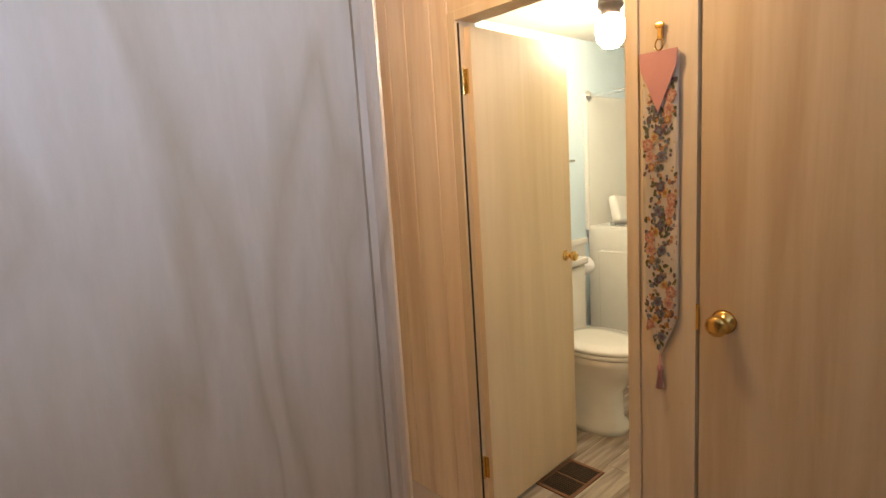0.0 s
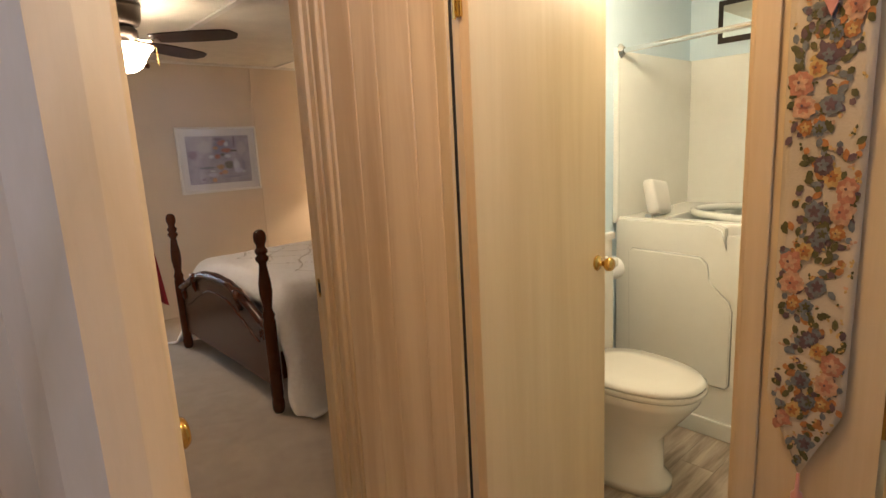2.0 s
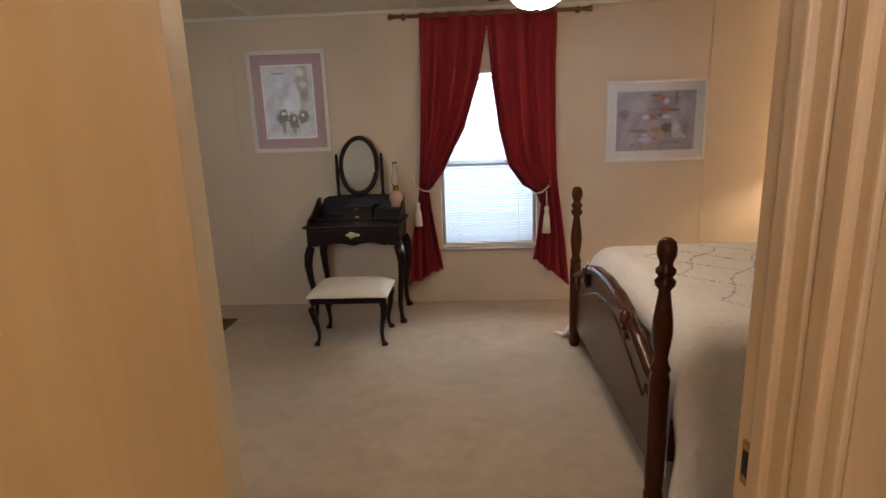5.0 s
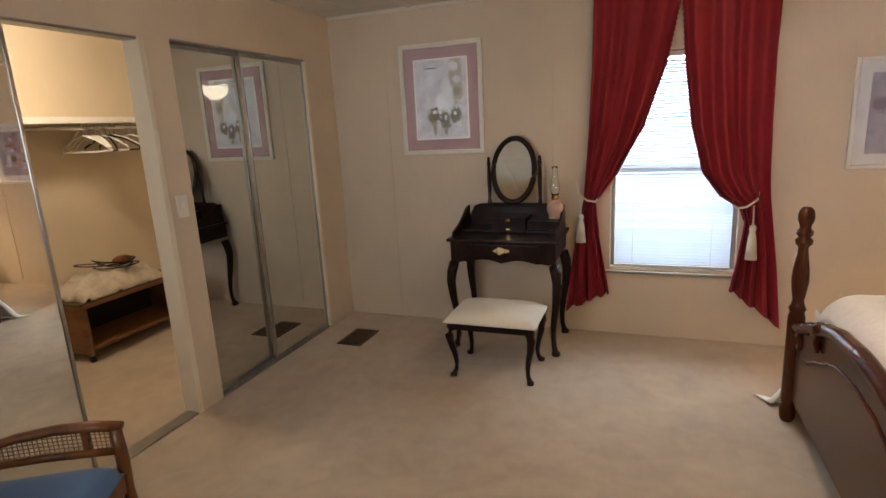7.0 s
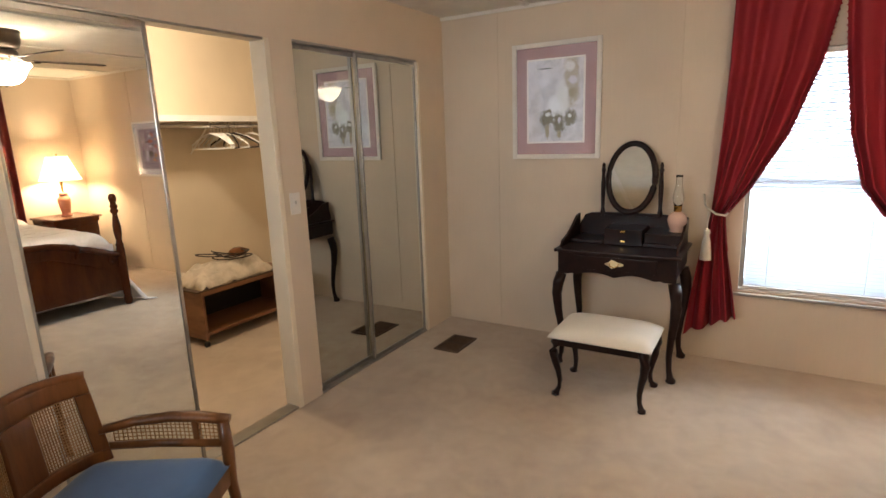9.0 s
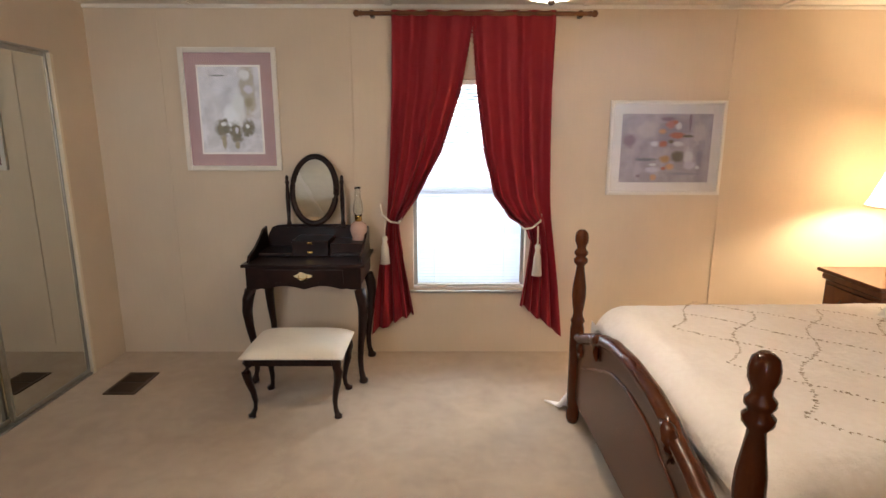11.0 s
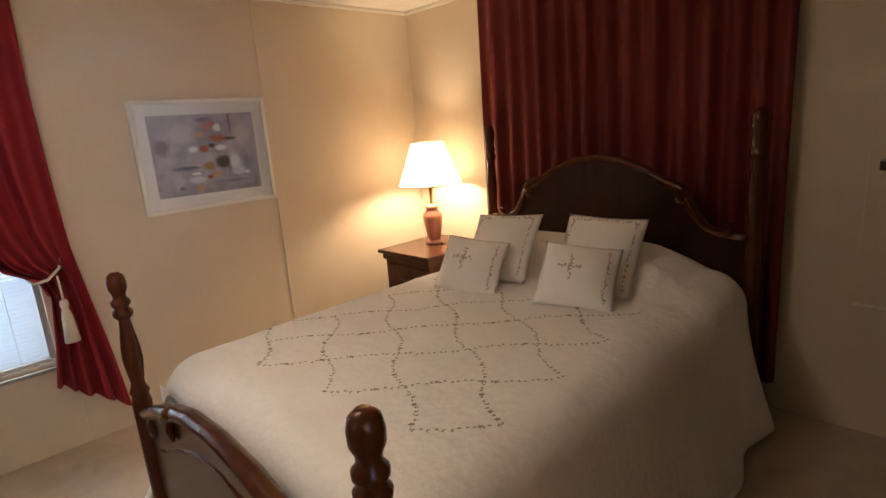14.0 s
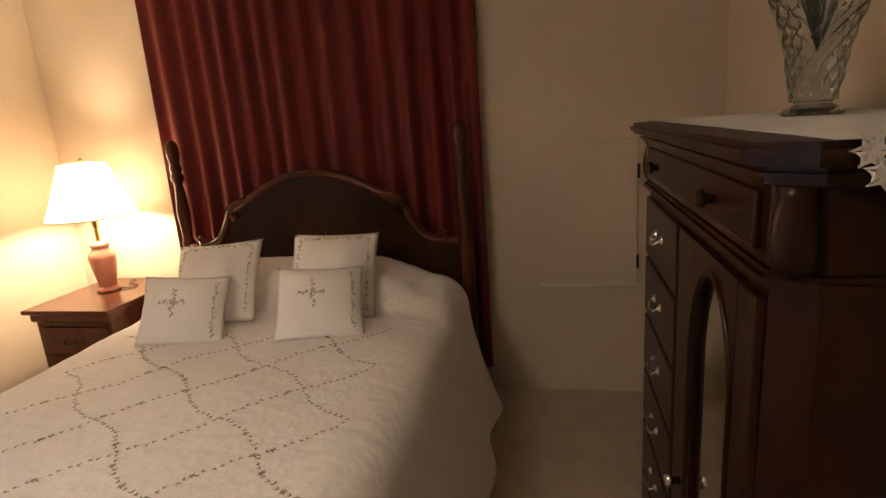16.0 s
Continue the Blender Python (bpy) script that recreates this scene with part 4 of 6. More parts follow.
for a in range(-8, 10):
    for b in range(-1, 10):
        for da, db, bow in ((1, 0, 0.014), (0, 1, 0.024)):
            p, q = node(a, b), node(a + da, b + db)
            if on_bed(p) and on_bed(q):
                d = q - p
                side_way = Vector((-d.y, d.x)).normalized() * bow * (1 if (a + b) % 2 else -1)
                vine([tuple(p + d * (k / 6) + side_way * math.sin(math.pi * k / 6)) for k in range(7)])
part("embroidery", bm, THREAD, cov, "grey-brown vine embroidery")["kind"] = "stuff"


def pillow(at, across, up, w, h, t, label, motif):
    """A pillow centred at a point; across and up run along its face."""
    p = thing("pillow", label, "pillow", group="pillows on the bed")
    ax = Vector(across).normalized()
    az = ax.cross(Vector(up)).normalized()
    turn = Matrix((ax, az.cross(ax), az)).transposed().to_4x4()
    p.matrix_basis = Matrix.Translation(at) @ turn

    def side(sign):
        def f(u, v):
            a, b = 2 * u - 1, 2 * v - 1
            full = max(0, (1 - abs(a / 0.93) ** 2.2)) ** 0.8 * max(0, (1 - abs(b / 0.93) ** 2.2)) ** 0.8 if abs(a) < 0.93 and abs(b) < 0.93 else 0
            pin = 1 - 0.05 * (1 - abs(a) ** 2) * abs(b) ** 3
            return (a * w / 2 * (1 - 0.05 * (1 - b * b) * abs(a) ** 3), b * h / 2 * pin, sign * (0.003 + t / 2 * full))
        return f
    m = grid(20, 20, side(1))
    grid(20, 20, side(-1), m)
    bmesh.ops.remove_doubles(m, verts=m.verts, dist=0.0065)
    part("cushion", m, PILLOWCLOTH, p, "", True)
    m = bmesh.new()
    f = side(1)

    def stitch(u, v, ang, ln):
        z = max(f(u, v)[2], 0) + 0.0015
        x, y, _ = f(u, v)
        d, n = Vector((math.cos(ang), math.sin(ang), 0)), Vector((-math.sin(ang), math.cos(ang), 0))
        vs = [m.verts.new(Vector((x, y, z)) + d * ln * a + n * 0.004 * b) for a, b in ((0, 0), (0.4, 1), (1, 0), (0.4, -1))]
        m.faces.new(vs)
    if motif == "border":
        for k in range(24):
            q = 0.10 + 0.8 * k / 23
            for u, v in ((q, 0.90), (0.10, q), (0.90, q)):
                for _ in range(2):
                    stitch(u, v + 0.012 * math.sin(k), rnd.uniform(0, 6.28), 0.013)
    else:
        for k in range(11):
            q = -0.17 + 0.34 * k / 10
            for u, v in ((0.42, 0.55 + q), (0.42 + q * 0.8, 0.55)):
                for _ in range(2):
                    stitch(u, v, rnd.uniform(0, 6.28), 0.014)
        for k in range(26):
            stitch(0.86 + 0.015 * math.sin(k), 0.12 + 0.76 * k / 25, rnd.uniform(0, 6.28), 0.014)
            stitch(0.86, 0.12 + 0.76 * k / 25, rnd.uniform(0, 6.28), 0.010)
    part("embroidery", m, PILLOWTHREAD, p, "grey-brown stitched flowers")["kind"] = "stuff"
    return p


BIG, SMALL = "white linen pillow with an embroidered border leaning on the bed", "small white pillow with a stitched cross spray"
pillow((3.955, 4.672, 0.868), (0.06, -0.335, -0.012), (0.23, 0.0, 0.28), 0.375, 0.40, 0.15, BIG, "border")
pillow((3.868, 5.172, 0.868), (0.064, -0.345, 0.014), (0.24, 0.02, 0.27), 0.375, 0.39, 0.15, BIG, "border")
pillow((3.733, 4.637, 0.827), (0.115, -0.288, -0.03), (0.19, 0.02, 0.20), 0.335, 0.305, 0.12, SMALL, "cross")
pillow((3.640, 5.168, 0.825), (0.09, -0.267, -0.028), (0.16, -0.02, 0.19), 0.325, 0.285, 0.12, SMALL, "cross")

# ---- nightstand and lamp ----
ns = thing("nightstand", "dark cherry nightstand with moulded top and drawers", "nightstand", (4.325, 6.19, 0))
part("top", boxes((-0.30, 0.29, -0.27, 0.26, 0.648, 0.673, 0.010, 3)), CHERRY, ns)
part("cornice", boxes((-0.275, 0.28, -0.25, 0.24, 0.60, 0.648, 0.014, 3)), CHERRY, ns)
part("body", boxes((-0.255, 0.28, -0.235, 0.225, 0.06, 0.60, 0.004)), CHERRY, ns)
part("plinth", boxes((-0.275, 0.28, -0.25, 0.24, 0.0, 0.07, 0.01)), CHERRY, ns)
for z0, z1 in ((0.43, 0.575), (0.26, 0.41), (0.09, 0.24)):
    dr = part("drawer", boxes((-0.272, -0.25, -0.21, 0.20, z0, z1, 0.006)), CHERRY, ns)
    part("pull", tube([(-0.272, -0.045, (z0 + z1) / 2), (-0.292, -0.04, (z0 + z1) / 2 - 0.012), (-0.295, 0, (z0 + z1) / 2 - 0.018), (-0.292, 0.04, (z0 + z1) / 2 - 0.012), (-0.272, 0.045, (z0 + z1) / 2)], 0.004, 6), BRONZE, dr, "dark bail pull")
lamp = thing("table_lamp", "lit table lamp with pink ceramic base and white pleated shade", "lamp", (4.37, 6.22, 0.673))
part("base", lathe([(0.060, 0.0), (0.062, 0.012), (0.048, 0.02), (0.044, 0.03), (0.048, 0.05), (0.062, 0.13), (0.070, 0.19), (0.066, 0.215), (0.046, 0.235), (0.040, 0.245), (0.048, 0.255), (0.048, 0.268), (0.036, 0.278), (0.020, 0.285)], 28), TERRACOTTA, lamp, "pink glazed ceramic urn", True)
part("neck", lathe([(0.012, 0.28), (0.012, 0.36), (0.016, 0.37), (0.016, 0.42), (0.008, 0.43)], 14), BRASS, lamp, "brass neck and socket")
n = 72
bm = bmesh.new()
rings = []
for f in range(9):
    t = f / 8
    r = 0.218 + (0.108 - 0.218) * (t ** 0.9)
    rings.append([bm.verts.new(((r + 0.0022 * (k % 2)) * math.cos(2 * math.pi * k / n), (r + 0.0022 * (k % 2)) * math.sin(2 * math.pi * k / n), 0.425 + 0.285 * t)) for k in range(n)])
for a, b in zip(rings, rings[1:]):
    for k in range(n):
        bm.faces.new((a[k], a[(k + 1) % n], b[(k + 1) % n], b[k]))
shade = part("shade", bm, SHADECLOTH, lamp, "white pleated shade", False)
for r, z in ((0.220, 0.425), (0.110, 0.71)):
    part("shade_rim", tube([(r * math.cos(a), r * math.sin(a), z) for a in [2 * math.pi * k / 48 for k in range(49)]], 0.004, 6), TASSELCLOTH, lamp)
part("finial", lathe([(0.004, 0.68), (0.004, 0.715), (0.009, 0.725), (0.005, 0.74)], 10), BRASS, lamp)
part("harp", tube([(0, 0.02, 0.40), (0, 0.055, 0.50), (0, 0.05, 0.60), (0, 0.0, 0.69), (0, -0.05, 0.60), (0, -0.055, 0.50), (0, -0.02, 0.40)], 0.002, 5), BRASS, lamp)
part("lamp_cord", tube([(0.0, -0.055, 0.008), (0.05, -0.12, 0.006), (0.10, -0.10, 0.006), (0.13, -0.02, 0.006), (0.2, 0.0, 0.006)], 0.0035, 6), BROWNMETAL, lamp)

# ---- curtains ----
def drape(name, rows, folds, amp, yplane, material, parent, nu=140, nv=60):
    """Hangs cloth between an outer and an inner edge; rows: (outer x, outer z, inner x, inner z, gather)."""
    def f(u, v):
        t = v * (len(rows) - 1)
        i = min(int(t), len(rows) - 2)
        w = t - i
        w = w * w * (3 - 2 * w) * 0.4 + w * 0.6
        xo, zo, xi, zi, g = [a + (b - a) * w for a, b in zip(rows[i], rows[i + 1])]
        ph = folds * 2 * math.pi * u
        wav = math.sin(ph + 1.4 * math.sin(u * 5 + 2 * v)) + 0.25 * math.sin(ph * 1.6 + 1.3 + v * 3)
        sag = -0.02 * math.sin(math.pi * u)
        return (xo + (xi - xo) * u + 0.006 * math.sin(ph * 0.5 + v * 3), yplane - 0.035 - g * amp * (1 + wav), zo + (zi - zo) * u + sag * (1 if 0 < v < 1 else 0))
    trim_bm = bmesh.new()
    for k in range(90):
        bx, by, bz = f(1.0, 0.04 + 0.72 * k / 90)
        lathe([(0.0015, 0.006), (0.0055, 0.0035), (0.0065, 0.0), (0.0055, -0.0035), (0.0015, -0.006)], 8, (bx, by - 0.004, bz), 1.0, trim_bm)
    part("bead_trim", trim_bm, material, parent, "small beaded edge trim")["kind"] = "stuff"
    return thick(part(name, grid(nu, nv, f), material, parent, "", True), 0.002)


rodt = thing("curtain_rod", "dark wooden curtain rod above the window", "curtain rod", (0, 0, 0))
part("rod", tube([(1.06, NORTH - 0.06, 2.255), (2.47, NORTH - 0.06, 2.255)], 0.013, 12), WALNUT, rodt)
for x, s in ((1.06, -1), (2.47, 1)):
    fin = part("finial", lathe([(0.013, 0), (0.019, 0.008), (0.012, 0.016), (0.022, 0.03), (0.020, 0.045), (0.006, 0.055)], 14), WALNUT, rodt, "turned finial", True)
    fin.matrix_basis = pose(x, NORTH - 0.06, 2.255, 0, 90 * s, 0)
for x in (1.12, 2.42):
    part("bracket", boxes((x - 0.012, x + 0.012, NORTH - 0.06, NORTH, 2.235, 2.275, 0.004)), BRONZE, rodt)
cl1 = thing("curtain", "burgundy velvet curtain tied back with an ivory tassel cord", "curtain", group="tied-back window curtains")
drape("cloth", [(1.24, 2.275, 1.745, 2.275, 0.6), (1.24, 2.20, 1.742, 2.19, 0.5), (1.232, 1.80, 1.672, 1.80, 0.7), (1.215, 1.40, 1.55, 1.42, 0.9), (1.195, 1.10, 1.39, 1.12, 1.0), (1.185, 0.95, 1.262, 0.94, 0.75), (1.14, 0.72, 1.29, 0.74, 1.0), (1.10, 0.42, 1.335, 0.50, 1.2), (1.075, 0.17, 1.368, 0.32, 1.3)], 4.2, 0.030, NORTH, VELVET, cl1)
cl2 = thing("curtain", "burgundy velvet curtain swagged over the window and tied back", "curtain", group="tied-back window curtains")
drape("cloth", [(2.265, 2.275, 1.735, 2.275, 0.6), (2.265, 2.20, 1.742, 2.19, 0.5), (2.252, 1.80, 1.772, 1.80, 0.7), (2.255, 1.40, 1.822, 1.42, 0.9), (2.262, 1.15, 1.895, 1.13, 1.0), (2.268, 1.05, 2.0, 0.985, 1.0), (2.278, 0.97, 2.115, 0.915, 0.8), (2.30, 0.82, 2.15, 0.82, 0.8), (2.345, 0.5, 2.12, 0.56, 1.0), (2.382, 0.15, 2.09, 0.38, 1.2)], 4.2, 0.030, NORTH, VELVET, cl2)


def tieback(x, z, out, drop):
    t = thing("tassel_tieback", "ivory rope tieback with a hanging tassel", "tassel", group="curtain tiebacks")
    part("rope", tube([(x + out * 0.06, NORTH - 0.01, z + 0.09), (x + out * 0.04, NORTH - 0.10, z + 0.03), (x - out * 0.02, NORTH - 0.135, z - 0.01), (x - out * 0.07, NORTH - 0.12, z - 0.02), (x - out * 0.09, NORTH - 0.05, z), (x - out * 0.07, NORTH - 0.01, z + 0.03)], 0.007, 8), TASSELCLOTH, t)
    tx, ty = x + out * 0.02, NORTH - 0.14
    part("tassel_cord", tube([(tx, ty + 0.01, z), (tx, ty, z - drop * 0.4)], 0.005, 7), TASSELCLOTH, t)
    part("tassel_skirt", lathe([(0.008, -drop * 0.35), (0.018, -drop * 0.38), (0.020, -drop * 0.44), (0.014, -drop * 0.48), (0.024, -drop * 0.62), (0.034, -drop)], 18, (tx, ty, z)), TASSELCLOTH, t, "", True)


tieback(1.20, 0.97, -1, 0.29)
tieback(2.17, 0.93, 1, 0.33)
back = thing("wall_drape", "floor-length dark burgundy pleated drape behind the headboard", "drape")


def backf(u, v):
    y, z = 4.09 + (5.87 - 4.09) * u, 2.30 + (0.17 - 2.30) * v
    ph = 2 * math.pi * 15 * u
    d = 0.030 * (1 + math.sin(ph + 1.6 * math.sin(9 * u) + 0.5 * math.sin(3 * v))) * (0.6 + 0.4 * v) + 0.012 * math.sin(ph * 0.37 + 2 * v)
    return (4.60 - d, y + 0.012 * v * math.sin(ph * 0.5), z)


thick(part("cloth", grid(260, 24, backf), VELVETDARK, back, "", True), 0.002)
part("heading_rod", tube([(4.59, 4.07, 2.285), (4.59, 5.90, 2.285)], 0.010, 10), BRONZE, back)

# ---- pictures ----
def picture(name, label, x0, x1, z0, z1, frame_w, layers, art, category="picture"):
    """layers: (width of the mount, material) from the frame inwards."""
    cx, cz = (x0 + x1) / 2, (z0 + z1) / 2
    p = thing(name, label, category, (cx, NORTH, cz))
    w, h = (x1 - x0) / 2, (z1 - z0) / 2
    for a, b, c, d in ((-w, -w + frame_w, -h, h), (w - frame_w, w, -h, h), (-w + frame_w, w - frame_w, h - frame_w, h), (-w + frame_w, w - frame_w, -h, -h + frame_w)):
        part("frame_side", boxes((a, b, -0.024, -0.002, c, d, 0.005)), WHITEPAINT, p, "white painted frame")
    iw, ih, y = w - frame_w, h - frame_w, -0.008
    for m, (mw, mt) in enumerate(layers):
        part("mount", boxes((-iw, iw, y, y + 0.002, -ih, ih)), mt, p)
        iw, ih, y = iw - mw, ih - mw, y - 0.003
    part("print", boxes((-iw, iw, y, y + 0.002, -ih, ih)), art, p, "soft watercolour print")
    g = part("glazing", boxes((-w + frame_w, w - frame_w, -0.0195, -0.0185, -h + frame_w, h - frame_w)), GLASS, p)
    g.visible_shadow = False
    return p


picture("picture", "white-framed pale bouquet print with a dusty pink mount", -0.127, 0.497, 1.285, 2.062, 0.032, [(0.075, PINKMAT), (0.012, CREAMMAT)], ART1)
picture("picture", "white-framed flower still life with a cream mount", 2.655, 3.416, 1.125, 1.738, 0.022, [(0.062, CREAMMAT)], ART2)

# ---- vanity, stool and oil lamp ----
van = thing("vanity_table", "dark mahogany vanity with oval swing mirror and cabriole legs", "vanity", (0.725, 6.37, 0))
for lx, ly, bd in ((-0.33, -0.205, (-1, -1)), (0.33, -0.205, (1, -1)), (-0.33, 0.19, (-1, 0.6)), (0.33, 0.19, (1, 0.6))):
    part("leg", cabriole(lx, ly, 0.60, bd, 0.027), MAHOG, van, "", True)
out = [(-0.345 + 0.69 * k / 40, 0.605 + 0.022 * abs(math.cos(k / 40 * math.pi * 3)) * (1 if 4 < k < 36 else 0)) for k in range(41)] + [(0.345, 0.742), (-0.345, 0.742)]
part("front_apron", slab(out, 0.02, lambda u, v, w: (u, -0.232 + w, v), 0.002), MAHOG, van)
part("case", boxes((-0.345, 0.345, -0.212, 0.22, 0.63, 0.742, 0.004)), MAHOG, van)
dr = part("drawer", boxes((-0.24, 0.24, -0.238, -0.23, 0.648, 0.728, 0.003)), MAHOG, van)
bm = slab([(0.045 * math.cos(a) * (1 + 0.25 * math.cos(4 * a)), 0.022 * math.sin(a) * (1 + 0.3 * math.cos(3 * a))) for a in [2 * math.pi * k / 28 for k in range(28)]], 0.003, lambda u, v, w: (u, -0.2385 - w, 0.69 + v))
part("escutcheon", bm, PALEBRASS, dr, "pierced brass plate")
part("bail", tube([(-0.025, -0.243, 0.694), (-0.022, -0.256, 0.682), (0, -0.258, 0.676), (0.022, -0.256, 0.682), (0.025, -0.243, 0.694)], 0.003, 6), BRASS, dr)
part("tabletop", boxes((-0.368, 0.368, -0.25, 0.225, 0.742, 0.762, 0.008, 3)), MAHOG, van)
prof = [(-0.345, 0.762), (0.345, 0.762), (0.345, 0.80), (0.33, 0.86), (0.30, 0.915), (0.26, 0.93), (0.16, 0.935), (0.05, 0.925), (-0.05, 0.925), (-0.16, 0.935), (-0.26, 0.93), (-0.30, 0.915), (-0.33, 0.86), (-0.345, 0.80)]
part("gallery_back", slab(prof, 0.016, lambda u, v, w: (u, 0.19 + w, v), 0.003), MAHOG, van)
for s in (-1, 1):
    part("gallery_side", slab([(-0.20, 0.762), (0.19, 0.762), (0.19, 0.925), (0.12, 0.918), (0.04, 0.87), (-0.06, 0.825), (-0.18, 0.80)], 0.014, lambda u, v, w, s=s: (s * 0.338 - 0.007 + w, u, v), 0.002), MAHOG, van)
    part("pigeonhole_floor", boxes((s * 0.225 - 0.105, s * 0.225 + 0.105, -0.03, 0.188, 0.763, 0.785, 0.004)), MAHOG, van)
part("small_box", boxes((0.125, 0.33, -0.02, 0.188, 0.785, 0.845, 0.004)), MAHOG, van)
cd = part("small_drawer", boxes((-0.115, 0.115, -0.03, 0.188, 0.764, 0.865, 0.004)), MAHOG, van)
for z in (0.79, 0.85):
    part("pull", boxes((-0.016, 0.016, -0.04, -0.03, z - 0.007, z + 0.008, 0.003)), BRASS, cd)
OVZ = 1.165
for s in (-1, 1):
    part("mirror_post", lathe([(0.014, 0.92), (0.016, 0.95), (0.011, 0.97), (0.014, 1.05), (0.015, 1.12), (0.010, 1.20), (0.016, 1.215), (0.009, 1.23), (0.012, 1.245), (0.005, 1.262)], 12, (s * 0.178, 0.17, 0)), MAHOG, van, "", True)
part("mirror_frame", tube([(0.142 * math.cos(a), 0.165 + 0.055 * math.sin(a), OVZ + 0.212 * math.sin(a)) for a in [2 * math.pi * k / 48 for k in range(49)]], 0.020, 10), MAHOG, van, "dark oval mirror frame", True)
bm = slab([(0.132 * math.cos(2 * math.pi * k / 48), 0.20 * math.sin(2 * math.pi * k / 48)) for k in range(48)], 0.004, lambda u, v, w: (u, 0.162 + 0.26 * v - w, OVZ + v))
part("mirror_glass", bm, MIRROR, van, "oval mirror glass")
part("rail", boxes((-0.19, 0.19, 0.155, 0.186, 0.922, 0.94, 0.006)), MAHOG, van)

stool = thing("vanity_stool", "low mahogany stool with ivory upholstered seat", "stool", (0.751, 5.885, 0))
for lx, ly, bd in ((-0.225, -0.155, (-1, -1)), (0.225, -0.155, (1, -1)), (-0.225, 0.165, (-1, 1)), (0.225, 0.165, (1, 1))):
    part("leg", cabriole(lx, ly, 0.345, bd, 0.022), MAHOG, stool, "", True)
part("seat_frame", boxes((-0.245, 0.245, -0.175, 0.185, 0.30, 0.35, 0.006)), MAHOG, stool)
bm = grid(24, 20, lambda u, v: (0.277 * (2 * u - 1), 0.208 * (2 * v - 1) + 0.003, 0.355 + 0.052 * (max(0, (1 - abs(2 * u - 1) ** 5)) * max(0, (1 - abs(2 * v - 1) ** 5))) ** 0.6))
grid(2, 2, lambda u, v: (0.277 * (2 * u - 1), 0.208 * (2 * v - 1) + 0.003, 0.35), bm)
part("seat_cushion", bm, SEATCLOTH, stool, "ivory upholstered pad", True)

oil = thing("oil_lamp", "small rose glass oil lamp with clear chimney", "oil lamp", (1.015, 6.47, 0.845))
part("font", lathe([(0.030, 0.0), (0.045, 0.004), (0.040, 0.014), (0.052, 0.045), (0.058, 0.075), (0.050, 0.105), (0.026, 0.125)], 24), ROSEGLASS, oil, "rose glass font", True)
part("burner", lathe([(0.020, 0.125), (0.024, 0.135), (0.022, 0.155), (0.026, 0.160)], 16), BRASS, oil, "", True)
bm = bmesh.new()
prof = [(0.022, 0.16), (0.030, 0.19), (0.033, 0.215), (0.026, 0.245), (0.018, 0.28), (0.017, 0.33), (0.020, 0.345)]
seg = 22
rings = [[bm.verts.new((r * math.cos(2 * math.pi * k / seg), r * math.sin(2 * math.pi * k / seg), z)) for k in range(seg)] for r, z in prof]
for a, b in zip(rings, rings[1:]):
    for k in range(seg):
        bm.faces.new((a[k], a[(k + 1) % seg], b[(k + 1) % seg], b[k]))
thick(part("chimney", bm, GLASS, oil, "clear glass chimney", True), 0.0015)


# ---- floor registers ----
def register(at, w, l, material, label, plate_mat):
    r = thing("floor_register", label, "floor vent", at, 0, "floor registers")
    part("recess", boxes((-w / 2 + 0.012, w / 2 - 0.012, -l / 2 + 0.012, l / 2 - 0.012, 0.0005, 0.0025)), BLACK, r)
    for s in ((-w / 2, w / 2, -l / 2, -l / 2 + 0.018, 0.0, 0.008, 0.002), (-w / 2, w / 2, l / 2 - 0.018, l / 2, 0.0, 0.008, 0.002), (-w / 2, -w / 2 + 0.016, -l / 2 + 0.018, l / 2 - 0.018, 0.0, 0.008, 0.002), (w / 2 - 0.016, w / 2, -l / 2 + 0.018, l / 2 - 0.018, 0.0, 0.008, 0.002), (-w / 2 + 0.016, w / 2 - 0.016, -0.005, 0.005, 0.001, 0.007)):
        part("frame_bar", boxes(s), plate_mat, r)
    k = -l / 2 + 0.03
    while k < l / 2 - 0.025:
        if abs(k) > 0.01:
            part("louvre", boxes((-w / 2 + 0.016, w / 2 - 0.016, k, k + 0.004, 0.0025, 0.0065)), material, r)
        k += 0.013
    return r


register((-0.372, 6.13, 0.0), 0.19, 0.30, BROWNMETAL, "brown louvred floor register set in the carpet", BROWNMETAL)
rg = register((2.49, 2.20, 0.0), 0.19, 0.28, BROWNMETAL, "tan louvred floor register by the bathroom door", TEAK)
rg.matrix_basis = pose(2.49, 2.185, 0.0, 0, 0, 90)

# ---- ceiling fan ----
fan = thing("ceiling_fan", "dark bronze ceiling fan with five blades and a lit frosted bowl", "ceiling fan", (1.907, 4.875, 0))
part("housing", lathe([(0.135, CEILZ), (0.14, CEILZ - 0.012), (0.132, CEILZ - 0.02), (0.135, CEILZ - 0.03), (0.128, CEILZ - 0.09), (0.118, CEILZ - 0.115), (0.09, CEILZ - 0.13)], 36), BRONZE, fan, "dark bronze motor housing", True)
part("rotor", lathe([(0.09, 2.19), (0.105, 2.175), (0.105, 2.14), (0.07, 2.125)], 32), BRONZE, fan, "", True)
part("light_collar", lathe([(0.055, 2.126), (0.062, 2.112), (0.07, 2.10), (0.065, 2.09)], 28), CHROME, fan, "bright metal collar", True)
bm = bmesh.new()
prof = [(0.172, 2.085), (0.168, 2.078), (0.15, 2.06), (0.132, 2.03), (0.118, 2.00), (0.10, 1.975), (0.07, 1.955), (0.03, 1.945), (0.004, 1.943)]
seg = 40
